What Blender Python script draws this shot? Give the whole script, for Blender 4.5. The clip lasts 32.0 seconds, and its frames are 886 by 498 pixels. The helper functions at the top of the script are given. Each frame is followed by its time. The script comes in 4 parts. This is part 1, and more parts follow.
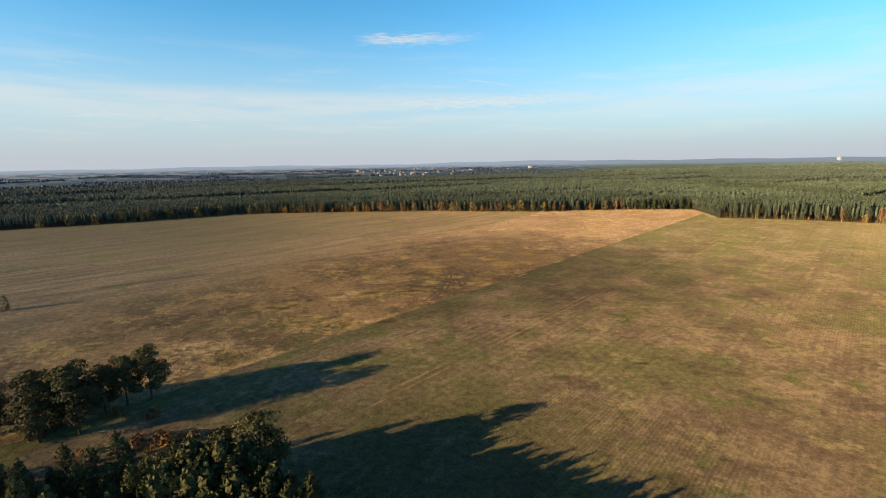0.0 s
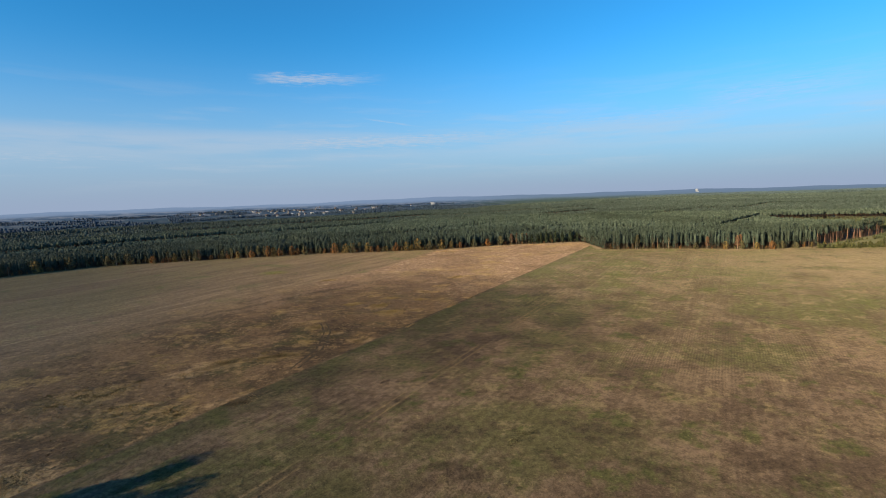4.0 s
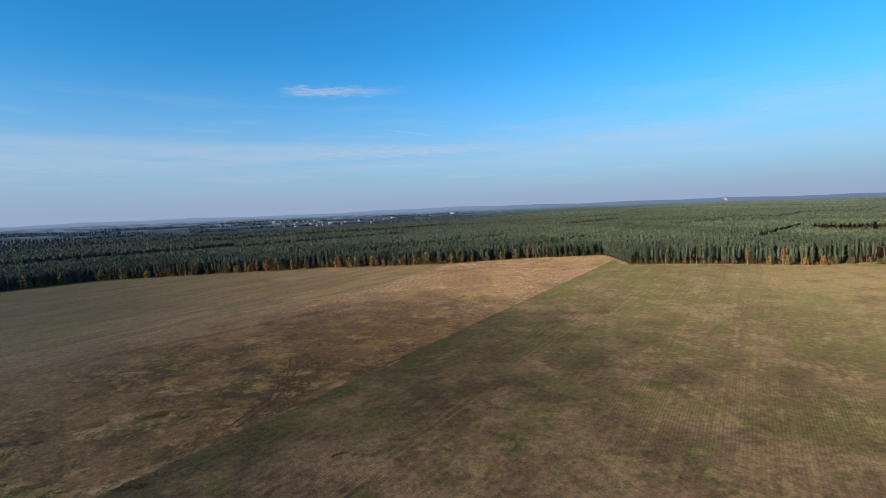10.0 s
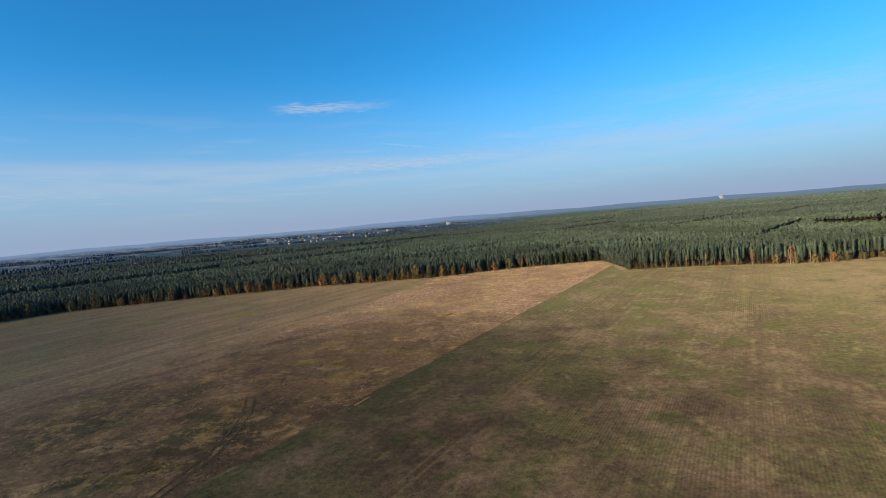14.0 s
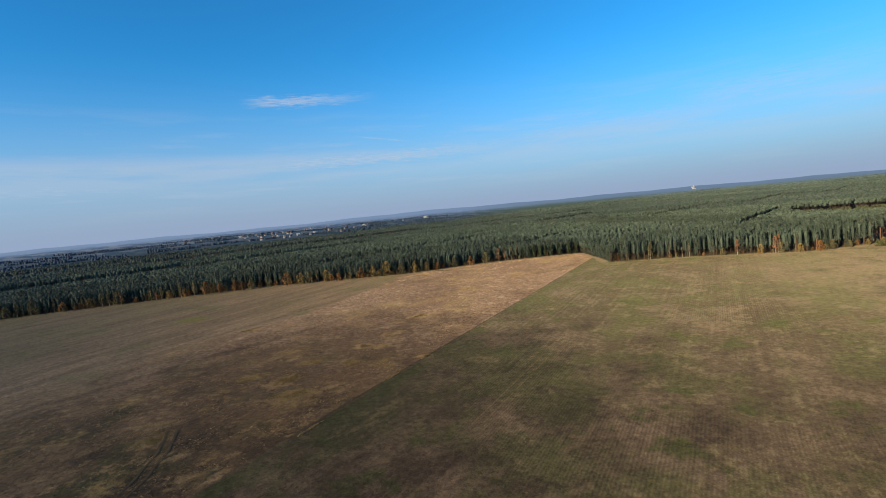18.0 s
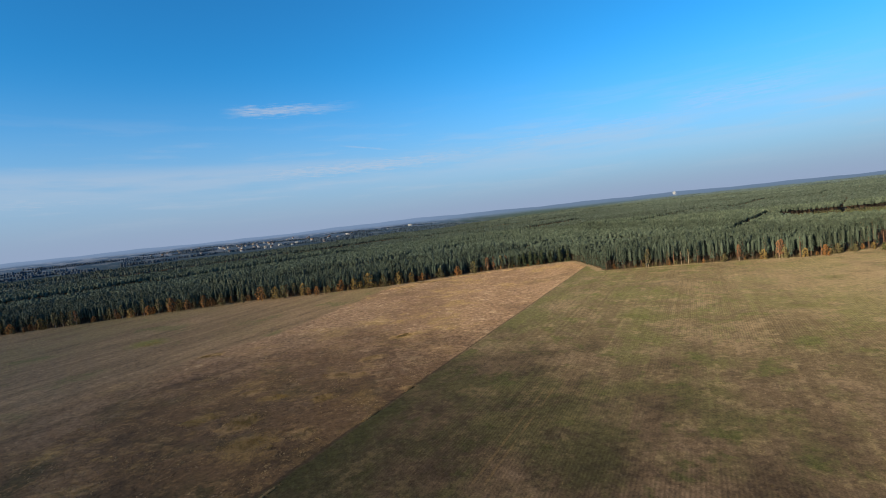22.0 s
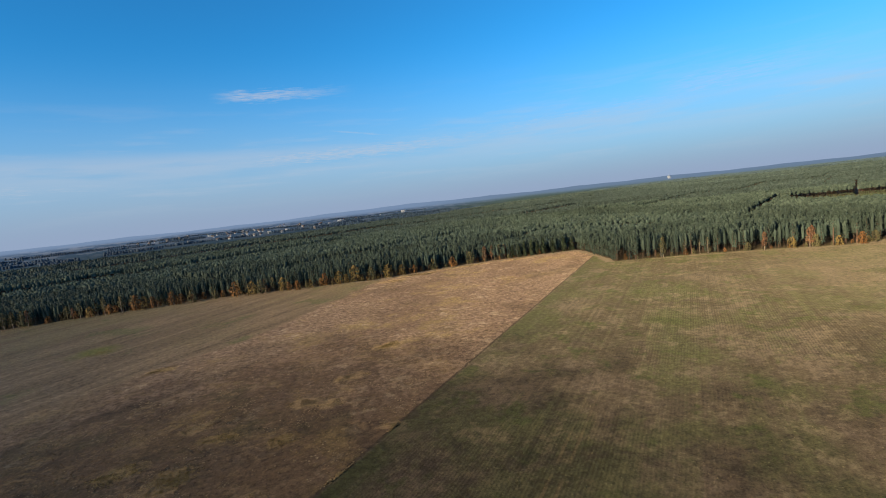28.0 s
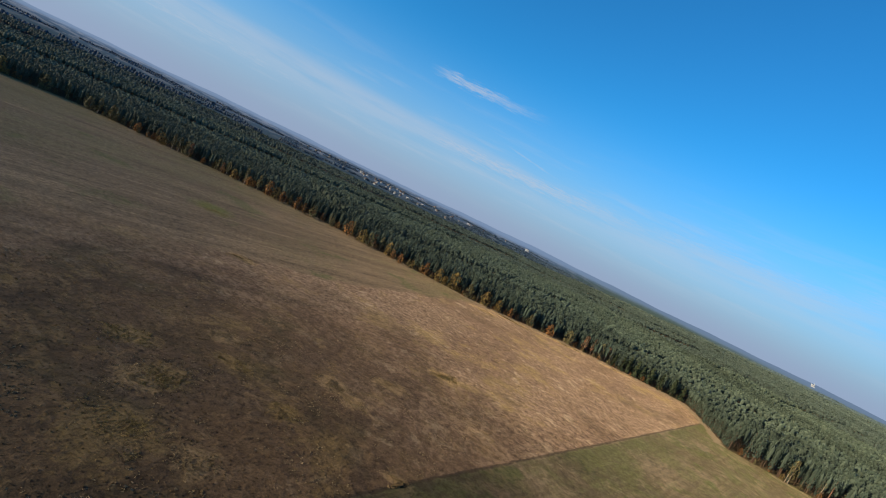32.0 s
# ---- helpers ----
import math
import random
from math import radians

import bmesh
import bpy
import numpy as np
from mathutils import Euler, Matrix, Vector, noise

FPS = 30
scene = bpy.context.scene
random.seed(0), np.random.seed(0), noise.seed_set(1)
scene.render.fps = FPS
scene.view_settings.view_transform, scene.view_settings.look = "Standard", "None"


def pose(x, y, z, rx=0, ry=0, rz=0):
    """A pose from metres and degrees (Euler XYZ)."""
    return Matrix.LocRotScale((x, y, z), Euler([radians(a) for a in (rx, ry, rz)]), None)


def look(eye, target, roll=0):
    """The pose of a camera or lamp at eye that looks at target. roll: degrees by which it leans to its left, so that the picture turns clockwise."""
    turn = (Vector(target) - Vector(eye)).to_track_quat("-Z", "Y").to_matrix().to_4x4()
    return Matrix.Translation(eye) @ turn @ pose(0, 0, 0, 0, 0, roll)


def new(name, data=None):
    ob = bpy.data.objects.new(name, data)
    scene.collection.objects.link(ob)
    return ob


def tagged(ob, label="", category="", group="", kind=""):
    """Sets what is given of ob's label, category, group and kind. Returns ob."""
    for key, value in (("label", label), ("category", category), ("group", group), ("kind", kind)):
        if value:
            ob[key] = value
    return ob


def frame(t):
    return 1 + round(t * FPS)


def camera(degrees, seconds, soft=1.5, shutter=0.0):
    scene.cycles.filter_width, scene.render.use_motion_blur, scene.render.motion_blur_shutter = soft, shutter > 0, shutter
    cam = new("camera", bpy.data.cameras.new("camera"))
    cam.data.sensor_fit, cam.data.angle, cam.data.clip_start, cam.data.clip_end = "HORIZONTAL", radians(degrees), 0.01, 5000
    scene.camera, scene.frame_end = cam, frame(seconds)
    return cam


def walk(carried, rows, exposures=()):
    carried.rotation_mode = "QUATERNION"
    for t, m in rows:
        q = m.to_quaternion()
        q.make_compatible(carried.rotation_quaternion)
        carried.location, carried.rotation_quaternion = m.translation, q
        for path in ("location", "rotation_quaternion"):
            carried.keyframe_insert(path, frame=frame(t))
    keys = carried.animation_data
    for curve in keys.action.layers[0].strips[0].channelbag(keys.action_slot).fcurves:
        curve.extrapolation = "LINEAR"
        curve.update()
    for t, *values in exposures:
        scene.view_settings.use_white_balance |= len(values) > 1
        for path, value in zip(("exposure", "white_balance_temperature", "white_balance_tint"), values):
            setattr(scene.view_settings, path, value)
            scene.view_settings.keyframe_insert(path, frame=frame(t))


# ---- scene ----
FOV = 86.73
PATH = [
    (0, (0.02, -0.87, 40.83), (0.00, 97.48, 22.77), -0.89),
    (0.5, (1.02, 1.35, 41.01), (3.17, 100.01, 24.86), -0.91),
    (1, (2.10, 3.25, 41.16), (5.23, 102.15, 26.71), -1.19),
    (1.5, (3.19, 5.04, 41.26), (9.66, 103.92, 27.82), -1.46),
    (2, (4.58, 6.94, 41.41), (15.82, 105.51, 28.89), -1.77),
    (2.5, (6.30, 8.87, 41.51), (23.83, 106.57, 29.34), -2.00),
    (3, (7.82, 10.83, 41.59), (24.60, 108.74, 30.10), -2.16),
    (3.5, (9.19, 12.66, 41.68), (29.42, 109.93, 30.31), -2.20),
    (5.5, (13.36, 20.46, 42.03), (28.64, 118.98, 34.22), -1.77),
    (6, (14.70, 22.29, 42.13), (29.41, 120.95, 35.11), -2.15),
    (6.5, (15.90, 24.34, 42.19), (37.91, 121.57, 34.23), -2.64),
    (7, (17.25, 26.31, 42.12), (33.34, 124.70, 34.24), -2.42),
    (7.5, (18.57, 28.37, 41.96), (28.82, 127.53, 34.11), -2.44),
    (8, (19.93, 30.50, 42.05), (36.26, 128.76, 33.21), -2.67),
    (8.5, (21.31, 32.71, 42.20), (40.25, 130.46, 32.91), -2.47),
    (9, (22.37, 34.84, 42.29), (40.06, 132.84, 33.20), -1.99),
    (9.5, (23.19, 37.24, 42.13), (41.53, 135.12, 32.98), -1.92),
    (10, (24.22, 39.56, 41.90), (39.45, 138.01, 33.22), -2.24),
    (10.5, (25.26, 41.69, 41.82), (38.92, 140.41, 33.60), -2.79),
    (11, (26.30, 43.52, 41.59), (40.87, 142.17, 34.13), -3.43),
    (11.5, (27.47, 45.30, 41.57), (42.58, 143.90, 34.56), -3.87),
    (12, (28.82, 47.01, 41.92), (44.12, 145.59, 35.10), -4.21),
    (12.5, (29.98, 48.77, 42.19), (45.43, 147.35, 35.57), -4.27),
    (13, (30.96, 50.60, 42.03), (46.36, 149.18, 35.43), -4.24),
    (13.5, (32.21, 52.47, 41.99), (47.73, 151.04, 35.51), -4.54),
    (14, (33.39, 54.69, 41.68), (49.08, 153.23, 35.17), -4.72),
    (14.5, (34.53, 57.01, 41.47), (50.67, 155.46, 34.64), -4.82),
    (16.5, (37.75, 65.45, 41.50), (55.48, 163.57, 33.89), -5.23),
    (17, (38.48, 67.67, 41.04), (56.91, 165.64, 33.25), -5.37),
    (17.5, (39.39, 69.97, 40.85), (58.77, 167.72, 32.55), -5.58),
    (18, (40.05, 72.21, 40.57), (60.10, 169.83, 32.28), -5.46),
    (18.5, (40.51, 74.56, 40.61), (61.55, 171.97, 32.43), -5.30),
    (19, (41.00, 77.15, 40.35), (63.29, 174.28, 32.01), -4.79),
    (19.5, (41.33, 79.71, 40.11), (64.66, 176.64, 32.30), -5.25),
    (20, (41.91, 81.98, 39.89), (65.26, 178.94, 32.47), -5.88),
    (20.5, (42.34, 84.21, 39.96), (66.39, 181.02, 32.98), -6.03),
    (21, (42.79, 86.13, 40.23), (66.54, 183.05, 33.83), -6.03),
    (21.5, (43.27, 88.17, 40.26), (66.91, 185.12, 33.81), -6.07),
    (22, (43.75, 90.52, 40.19), (67.09, 187.51, 33.28), -6.11),
    (22.5, (44.53, 93.01, 40.29), (67.78, 190.00, 33.10), -6.63),
    (23, (45.32, 95.32, 40.47), (68.03, 192.41, 32.92), -6.91),
    (23.5, (45.91, 97.68, 40.64), (67.56, 194.99, 32.79), -6.57),
    (24, (46.51, 99.72, 40.57), (67.88, 197.08, 32.57), -6.64),
    (24.5, (46.97, 101.67, 40.35), (68.36, 199.00, 32.01), -6.76),
    (25, (47.50, 103.82, 39.97), (69.05, 201.09, 31.30), -6.78),
    (25.5, (48.00, 106.15, 39.86), (70.33, 203.18, 30.56), -6.96),
    (27.5, (50.18, 114.32, 40.65), (73.41, 211.08, 30.77), -6.46),
    (28, (50.53, 116.34, 40.45), (74.73, 212.84, 30.35), -6.48),
    (28.5, (50.95, 118.47, 40.30), (76.59, 214.55, 29.72), -5.95),
    (29, (51.39, 120.73, 39.64), (85.88, 213.95, 28.65), -4.67),
    (29.5, (52.36, 122.95, 38.63), (112.10, 202.23, 26.52), 8.43),
    (30, (52.69, 124.97, 38.73), (109.93, 206.30, 28.29), 16.30),
    (30.5, (51.99, 127.09, 39.41), (99.21, 214.74, 30.15), 18.93),
    (31, (50.81, 129.74, 40.40), (83.81, 223.72, 31.51), 21.09),
    (31.5, (49.72, 132.77, 40.00), (65.47, 231.16, 31.66), 23.31),
    (32, (48.38, 135.01, 39.88), (49.63, 234.63, 31.23), 25.96),
]
from mathutils import geometry

cam = camera(FOV, 32.0, soft=1.05)
walk(cam, [(t, look(e, a, r)) for t, e, a, r in PATH],
     exposures=[(0, 1.00, 9000, 12), (1, 0.90, 8500, 12), (2, 0.72, 7700, 11), (3.5, 0.50, 6900, 10), (6, 0.46, 6500, 10), (12, 0.49, 6500, 9), (17, 0.45, 6500, 10), (23, 0.41, 6500, 10), (32, 0.41, 6500, 10)])

# ---- sky and sun ----
SUN_AZ, SUN_EL = 243.0, 13.5          # degrees clockwise from +y, degrees above the horizon


def node(tree, kind, props=(), **ins):
    n = tree.nodes.new(kind)
    for k, v in dict(props).items():
        setattr(n, k, v)
    for k, v in ins.items():
        s = n.inputs[int(k[1:])] if k[0] == "i" and k[1:].isdigit() else n.inputs[k.replace("_", " ")]
        if isinstance(v, bpy.types.NodeSocket):
            tree.links.new(v, s)
        else:
            s.default_value = v
    return n


def calc(tree, op, a, b=0.0, c=0.0):
    return node(tree, "ShaderNodeMath", {"operation": op}, i0=a, i1=b, i2=c).outputs[0]


def smooth(tree, v, lo, hi):
    return node(tree, "ShaderNodeMapRange", {"interpolation_type": "SMOOTHSTEP"}, i0=v, i1=lo, i2=hi).outputs[0]


def blend(tree, f, a, b, how="MIX"):
    n = node(tree, "ShaderNodeMix", {"data_type": "RGBA", "blend_type": how})
    for s, v in ((n.inputs[0], f), (n.inputs[6], a), (n.inputs[7], b)):
        if isinstance(v, bpy.types.NodeSocket):
            tree.links.new(v, s)
        else:
            s.default_value = (*v, 1) if isinstance(v, tuple) and len(v) == 3 else v
    return n.outputs[2]


def noise_at(tree, vec, scale, detail=3.0, rough=0.55):
    return node(tree, "ShaderNodeTexNoise", Vector=vec, Scale=scale, Detail=detail, Roughness=rough).outputs[0]


def make_world():
    w = bpy.data.worlds.new("sky")
    w.use_nodes = True
    scene.world = w
    t = w.node_tree
    bg = t.nodes["Background"]
    sky = node(t, "ShaderNodeTexSky", {"sky_type": "NISHITA", "sun_disc": False, "sun_elevation": radians(SUN_EL),
                                       "sun_rotation": radians(SUN_AZ), "air_density": 1.0, "dust_density": 0.15,
                                       "ozone_density": 2.5, "altitude": 100.0})
    vec = node(t, "ShaderNodeTexCoord").outputs["Generated"]
    away = (math.sin(radians(SUN_AZ + 180)), math.cos(radians(SUN_AZ + 180)), 0.0)
    facing = node(t, "ShaderNodeVectorMath", {"operation": "DOT_PRODUCT"}, i0=vec, i1=away).outputs["Value"]
    deep = blend(t, smooth(t, facing, -0.85, -0.2), (0.38, 0.41, 0.46), (0.24, 1.22, 1.82))     # the sky is deepest away from the sun
    height = node(t, "ShaderNodeSeparateXYZ", Vector=vec).outputs[2]
    deep = blend(t, smooth(t, height, 0.52, 0.78), deep, (0.27, 0.34, 0.44))                      # and darker overhead
    clear = blend(t, 1.0, sky.outputs[0], deep, "MULTIPLY")
    xyz = node(t, "ShaderNodeSeparateXYZ", Vector=vec)
    x, y, z = xyz.outputs
    az = calc(t, "MULTIPLY", calc(t, "ARCTAN2", x, y), 57.2958)
    el = calc(t, "MULTIPLY", calc(t, "ARCSINE", z), 57.2958)
    # cirrus: a thin feathered veil low over the horizon, drawn out sideways
    flat = node(t, "ShaderNodeCombineXYZ", X=calc(t, "MULTIPLY", az, 0.055), Y=calc(t, "ADD", calc(t, "MULTIPLY", el, 0.55), calc(t, "MULTIPLY", az, 0.006)), Z=3.0).outputs[0]
    veil = smooth(t, noise_at(t, flat, 1.6, 6.0, 0.6), 0.45, 0.75)
    low = calc(t, "MULTIPLY", smooth(t, el, 15.0, 6.0), smooth(t, el, 1.0, 5.0))
    veil = calc(t, "MULTIPLY", calc(t, "MULTIPLY", veil, low), 0.32)

    def streak(a0, e0, length, thick, slope, amount):
        da = calc(t, "SUBTRACT", az, a0)
        de = calc(t, "SUBTRACT", calc(t, "SUBTRACT", el, e0), calc(t, "MULTIPLY", da, slope))
        ragged = calc(t, "MULTIPLY", calc(t, "SUBTRACT", noise_at(t, flat, 9.0, 5.0, 0.65), 0.5), thick * 3.0)
        de = calc(t, "ABSOLUTE", calc(t, "ADD", de, ragged))
        across = smooth(t, de, thick, 0.0)
        along = calc(t, "MULTIPLY", smooth(t, da, 0.0, length * 0.25), smooth(t, da, length, length * 0.35))
        fibre = smooth(t, noise_at(t, flat, 14.0, 4.0, 0.6), 0.3, 0.65)
        return calc(t, "MULTIPLY", calc(t, "MULTIPLY", across, along), calc(t, "MULTIPLY", calc(t, "ADD", calc(t, "MULTIPLY", fibre, 0.6), 0.4), amount))

    marks = [streak(-10.3, 13.6, 17.0, 0.75, 0.015, 0.65), streak(-14.0, 6.7, 48.0, 1.0, 0.012, 0.62),
             streak(-45.0, 5.2, 40.0, 0.8, 0.0, 0.4), streak(16.0, 7.4, 40.0, 1.1, 0.02, 0.35),
             streak(38.0, 9.0, 22.0, 1.5, 0.02, 0.3), streak(2.0, 9.6, 9.0, 0.14, -0.16, 0.35)]
    bank = calc(t, "MULTIPLY", smooth(t, el, 3.5, 6.8), smooth(t, el, 8.8, 7.0))
    bank = calc(t, "MULTIPLY", bank, calc(t, "MULTIPLY", smooth(t, noise_at(t, flat, 0.8, 5.0, 0.6), 0.34, 0.60), 0.38))
    total = calc(t, "MAXIMUM", veil, bank)
    for m in marks:
        total = calc(t, "MAXIMUM", total, m)
    # the milky air low over the land
    up = calc(t, "POWER", smooth(t, el, 21.0, -1.0), 1.6)
    low_air = blend(t, smooth(t, el, 0.3, 5.5), (2.62, 3.34, 4.78), (3.05, 3.82, 5.30))
    hazy = blend(t, up, clear, low_air)
    cloudy = blend(t, total, hazy, (4.6, 5.0, 5.8))
    t.links.new(cloudy, bg.inputs[0])
    bg.inputs[1].default_value = 0.086
    return w


make_world()
sun = new("sun", bpy.data.lights.new("sun", "SUN"))
sun.data.energy, sun.data.angle, sun.data.color = 5.0, radians(0.5), (1.0, 0.80, 0.53)
S = Vector((math.sin(radians(SUN_AZ)) * math.cos(radians(SUN_EL)), math.cos(radians(SUN_AZ)) * math.cos(radians(SUN_EL)), math.sin(radians(SUN_EL))))
sun.matrix_world = look(S * 300, (0, 0, 0))

# ---- plan ----
ROW = Vector((0.674, 0.7387))           # the way the drill rows and the field boundary run
LINE = Vector((47.0, 187.8))           # a place on the boundary between the rough strip and the sown field
LEFT_EDGE = [(-620, 150), (-450, 230), (-294, 322), (-247, 349), (-174, 405), (-90, 407), (-22, 411), (30, 398), (75, 387), (133, 394), (206, 387)]
RIGHT_EDGE = [(206, 387), (193, 326), (232, 310), (254, 297), (281, 277), (322, 274)]
WING_EDGE = [(367, 243), (330, 204), (316, 176), (314, 150), (312, 60), (320, -120)]
CLEARING = [(322, 274), (345, 284), (403, 304), (446, 320), (462, 312), (445, 286), (409, 263), (367, 243)]
STEM_STAND = [(324, 275), (346, 285), (404, 305), (446, 320), (446, 332), (398, 322), (340, 302), (322, 290)]
# tall grass on the rough strip: place, half length, half width, height, yellow or straw-pale
PATCHES = ((-49, 131, 8, 3.5, .6, 1), (-28, 117, 4.5, 2.2, .5, 1), (-38, 121, 5, 2, .5, 1), (-15, 117.5, 5, 1.8, .6, 0), (-23, 146, 6, 2, .5, 1), (-31, 139, 5, 2, .5, 0),
           (-11, 146.5, 6.5, 2.5, .6, 1), (12, 154.5, 5, 1.8, .6, 0), (24, 187, 6, 2.6, .5, 1), (-4, 182, 4.5, 1.6, .7, 0), (21, 200, 4, 2.4, .7, 1), (11, 206, 4, 2, .6, 1),
           (34, 187, 3, 2, .6, 0), (42, 221, 3.2, 2, .7, 0), (47, 218, 3, 1.6, .6, 0), (52, 232, 4, 1.8, .5, 0), (65, 253, 4.5, 2, .6, 1), (26, 212, 4, 1.5, .5, 1), (-1, 270, 5, 1.6, .5, 1),
           (-33, 308, 6, 2, .3, 1), (-24, 160, 5, 1.8, .5, 0), (-46, 95, 9, 4, .4, 0), (-56, 101, 7, 3, .4, 0), (58, 201.5, 2.5, .8, .5, 0), (3, 165, 4, 1.4, .6, 0), (20.3, 219.4, 3.2, 2, .5, 0), (38, 205, 2.8, 2, .5, 1), (-2, 174, 3.5, 2.4, .5, 1), (-57, 90, 6, 4.5, .4, 0), (-45, 94, 5.6, 4.4, .4, 1), (-26, 144, 5.5, 2.8, .5, 0), (19, 197, 3.2, 2.4, .5, 0), (100, 381, 12, 2.5, .6, 0), (130, 386, 14, 2.5, .6, 0), (165, 383, 12, 2.2, .5, 0), (84, 372, 9, 3, .4, 0))
SEEDLINGS = [(374, 254), (398, 296), (446, 316), (462, 309), (443, 288), (409, 266), (386, 252)]
NURSERY = [(446, 318), (470, 352), (452, 420), (480, 470), (508, 484), (551, 450), (607, 402), (600, 379), (520, 326), (462, 309)]


def material(name, rough=0.9):
    m = bpy.data.materials.new(name)
    m.use_nodes = True
    t = m.node_tree
    b = t.nodes["Principled BSDF"]
    b.inputs["Roughness"].default_value = rough
    b.inputs["Specular IOR Level"].default_value = 0.2
    b.inputs["Diffuse Roughness"].default_value = 1.0
    return m, t, b


def bumped(t, b, height, strength, dist):
    n = node(t, "ShaderNodeBump", Strength=strength, Distance=dist, Height=height)
    t.links.new(n.outputs[0], b.inputs["Normal"])


def place_of(t):
    return node(t, "ShaderNodeNewGeometry").outputs["Position"]


def stretched(t, vec, angle, sx, sy, off=0.0):
    """Coordinates turned so that x runs along the given compass angle, then scaled."""
    m = node(t, "ShaderNodeMapping", {"vector_type": "POINT"}, Vector=vec, Rotation=(0, 0, radians(angle - 90)))
    return node(t, "ShaderNodeVectorMath", {"operation": "MULTIPLY"}, i0=m.outputs[0], i1=(sx, sy, 1)).outputs[0]


def land_colour(t, p, share):
    """The colour of soil and growth at a place: sown field, rough strip, meadow, open country."""
    xyz = node(t, "ShaderNodeSeparateXYZ", Vector=p)
    px, py = xyz.outputs[0], xyz.outputs[1]

    def mul(a, b):
        return calc(t, "MULTIPLY", a, b)

    def add(a, b):
        return calc(t, "ADD", a, b)

    def side(point, n):
        return add(mul(calc(t, "SUBTRACT", px, point[0]), n[0]), mul(calc(t, "SUBTRACT", py, point[1]), n[1]))

    u, v = side(LINE, ROW), side(LINE, (ROW.y, -ROW.x))           # along and across the drill rows

    def drawn(su, sv, off=0.0, detail=5, rough=0.62):
        """Noise drawn out along the rows, from about 0.3 to 0.7."""
        return noise_at(t, node(t, "ShaderNodeCombineXYZ", X=add(mul(u, su), off), Y=mul(v, sv), Z=off * 0.37).outputs[0], 1.0, detail, rough)

    def blots(scale, off=0.0, detail=5, rough=0.6):
        return noise_at(t, node(t, "ShaderNodeVectorMath", {"operation": "ADD"}, i0=p, i1=(off, off * 0.7, off * 3.0)).outputs[0], scale, detail, rough)

    def bare(noise, lo, hi, amount=1.0):
        return mul(smooth(t, noise, lo, hi), amount)

    def spot(x, y, r, ragged=0.6):
        """A soft round place with an uneven rim."""
        d = calc(t, "SQRT", add(calc(t, "POWER", side((x, y), (1, 0)), 2.0), calc(t, "POWER", side((x, y), (0, 1)), 2.0)))
        d = add(d, mul(calc(t, "SUBTRACT", mid, 0.5), r * 2.4 * ragged))
        return smooth(t, d, r, r * 0.25)

    big = blots(0.014, 0.0, 4)
    mid = blots(0.06, 5.0, 5, 0.65)
    fine = blots(0.7, 9.0, 5, 0.7)
    grain = blots(3.4, 2.0, 4, 0.7)
    comb = drawn(0.012, 0.9, 3.0, 4, 0.6)              # single rows
    bands = drawn(0.004, 0.16, 11.0, 4, 0.6)           # passes of the drill
    wide = drawn(0.003, 0.035, 7.0, 3, 0.5)
    # the sown field: brown soil, dead stalks and young green in soft blotches, combed along the drill rows
    # greener further off; the sunlit paler distance and shaded near ground are painted in
    further = smooth(t, side((0, 0), (0.68, 0.73)), 120.0, 290.0)
    combed = add(mul(calc(t, "SUBTRACT", comb, 0.5), 0.14), mul(calc(t, "SUBTRACT", bands, 0.5), 0.16))
    sown = blend(t, bare(add(mid, combed), 0.36, 0.64), (0.094, 0.071, 0.048), (0.137, 0.106, 0.070))
    sown = blend(t, mul(further, 0.70), sown, (0.128, 0.113, 0.062))
    straw = bare(add(add(blots(0.045, 21.0, 7, 0.68), combed), mul(calc(t, "SUBTRACT", wide, 0.5), 0.2)), 0.47, 0.60, 0.75)
    sown = blend(t, straw, sown, blend(t, further, (0.160, 0.121, 0.084), (0.190, 0.156, 0.102)))
    green = add(add(blots(0.032, 40.0, 7, 0.68), combed), add(mul(calc(t, "SUBTRACT", wide, 0.5), 0.35), mul(further, 0.03)))
    sown = blend(t, bare(green, 0.46, 0.60, 0.82), sown, blend(t, further, (0.082, 0.083, 0.036), (0.112, 0.118, 0.050)))
    tufts = add(blots(0.11, 60.0, 5, 0.66), mul(combed, 0.8))
    sown = blend(t, bare(tufts, 0.53, 0.66, 0.85), sown, blend(t, further, (0.066, 0.078, 0.026), (0.088, 0.104, 0.035)))
    sown = blend(t, bare(add(blots(0.13, 80.0, 5, 0.66), mul(combed, 0.6)), 0.54, 0.66, 0.7), sown, blend(t, further, (0.056, 0.042, 0.028), (0.110, 0.094, 0.060)))
    sown = blend(t, bare(add(blots(0.16, 95.0, 5, 0.66), mul(combed, 0.6)), 0.55, 0.65, 0.7), sown, blend(t, further, (0.168, 0.140, 0.078), (0.205, 0.170, 0.108)))
    waver = mul(calc(t, "SUBTRACT", mid, 0.5), 7.0)
    rows = calc(t, "SINE", add(mul(v, 6.2832 / 0.62), waver))
    passes = calc(t, "SINE", add(mul(v, 6.2832 / 1.9), waver))
    ribs = add(mul(mul(rows, bare(blots(0.016, 33.0, 3), 0.40, 0.62)), 0.13), mul(mul(passes, bare(blots(0.012, 13.0, 3), 0.48, 0.64)), 0.07))
    ribs = add(add(ribs, 1.0), add(mul(calc(t, "SUBTRACT", comb, 0.5), 0.42), mul(calc(t, "SUBTRACT", bands, 0.5), 0.22)))
    sown = blend(t, 1.0, sown, node(t, "ShaderNodeCombineXYZ", X=ribs, Y=ribs, Z=ribs).outputs[0], "MULTIPLY")
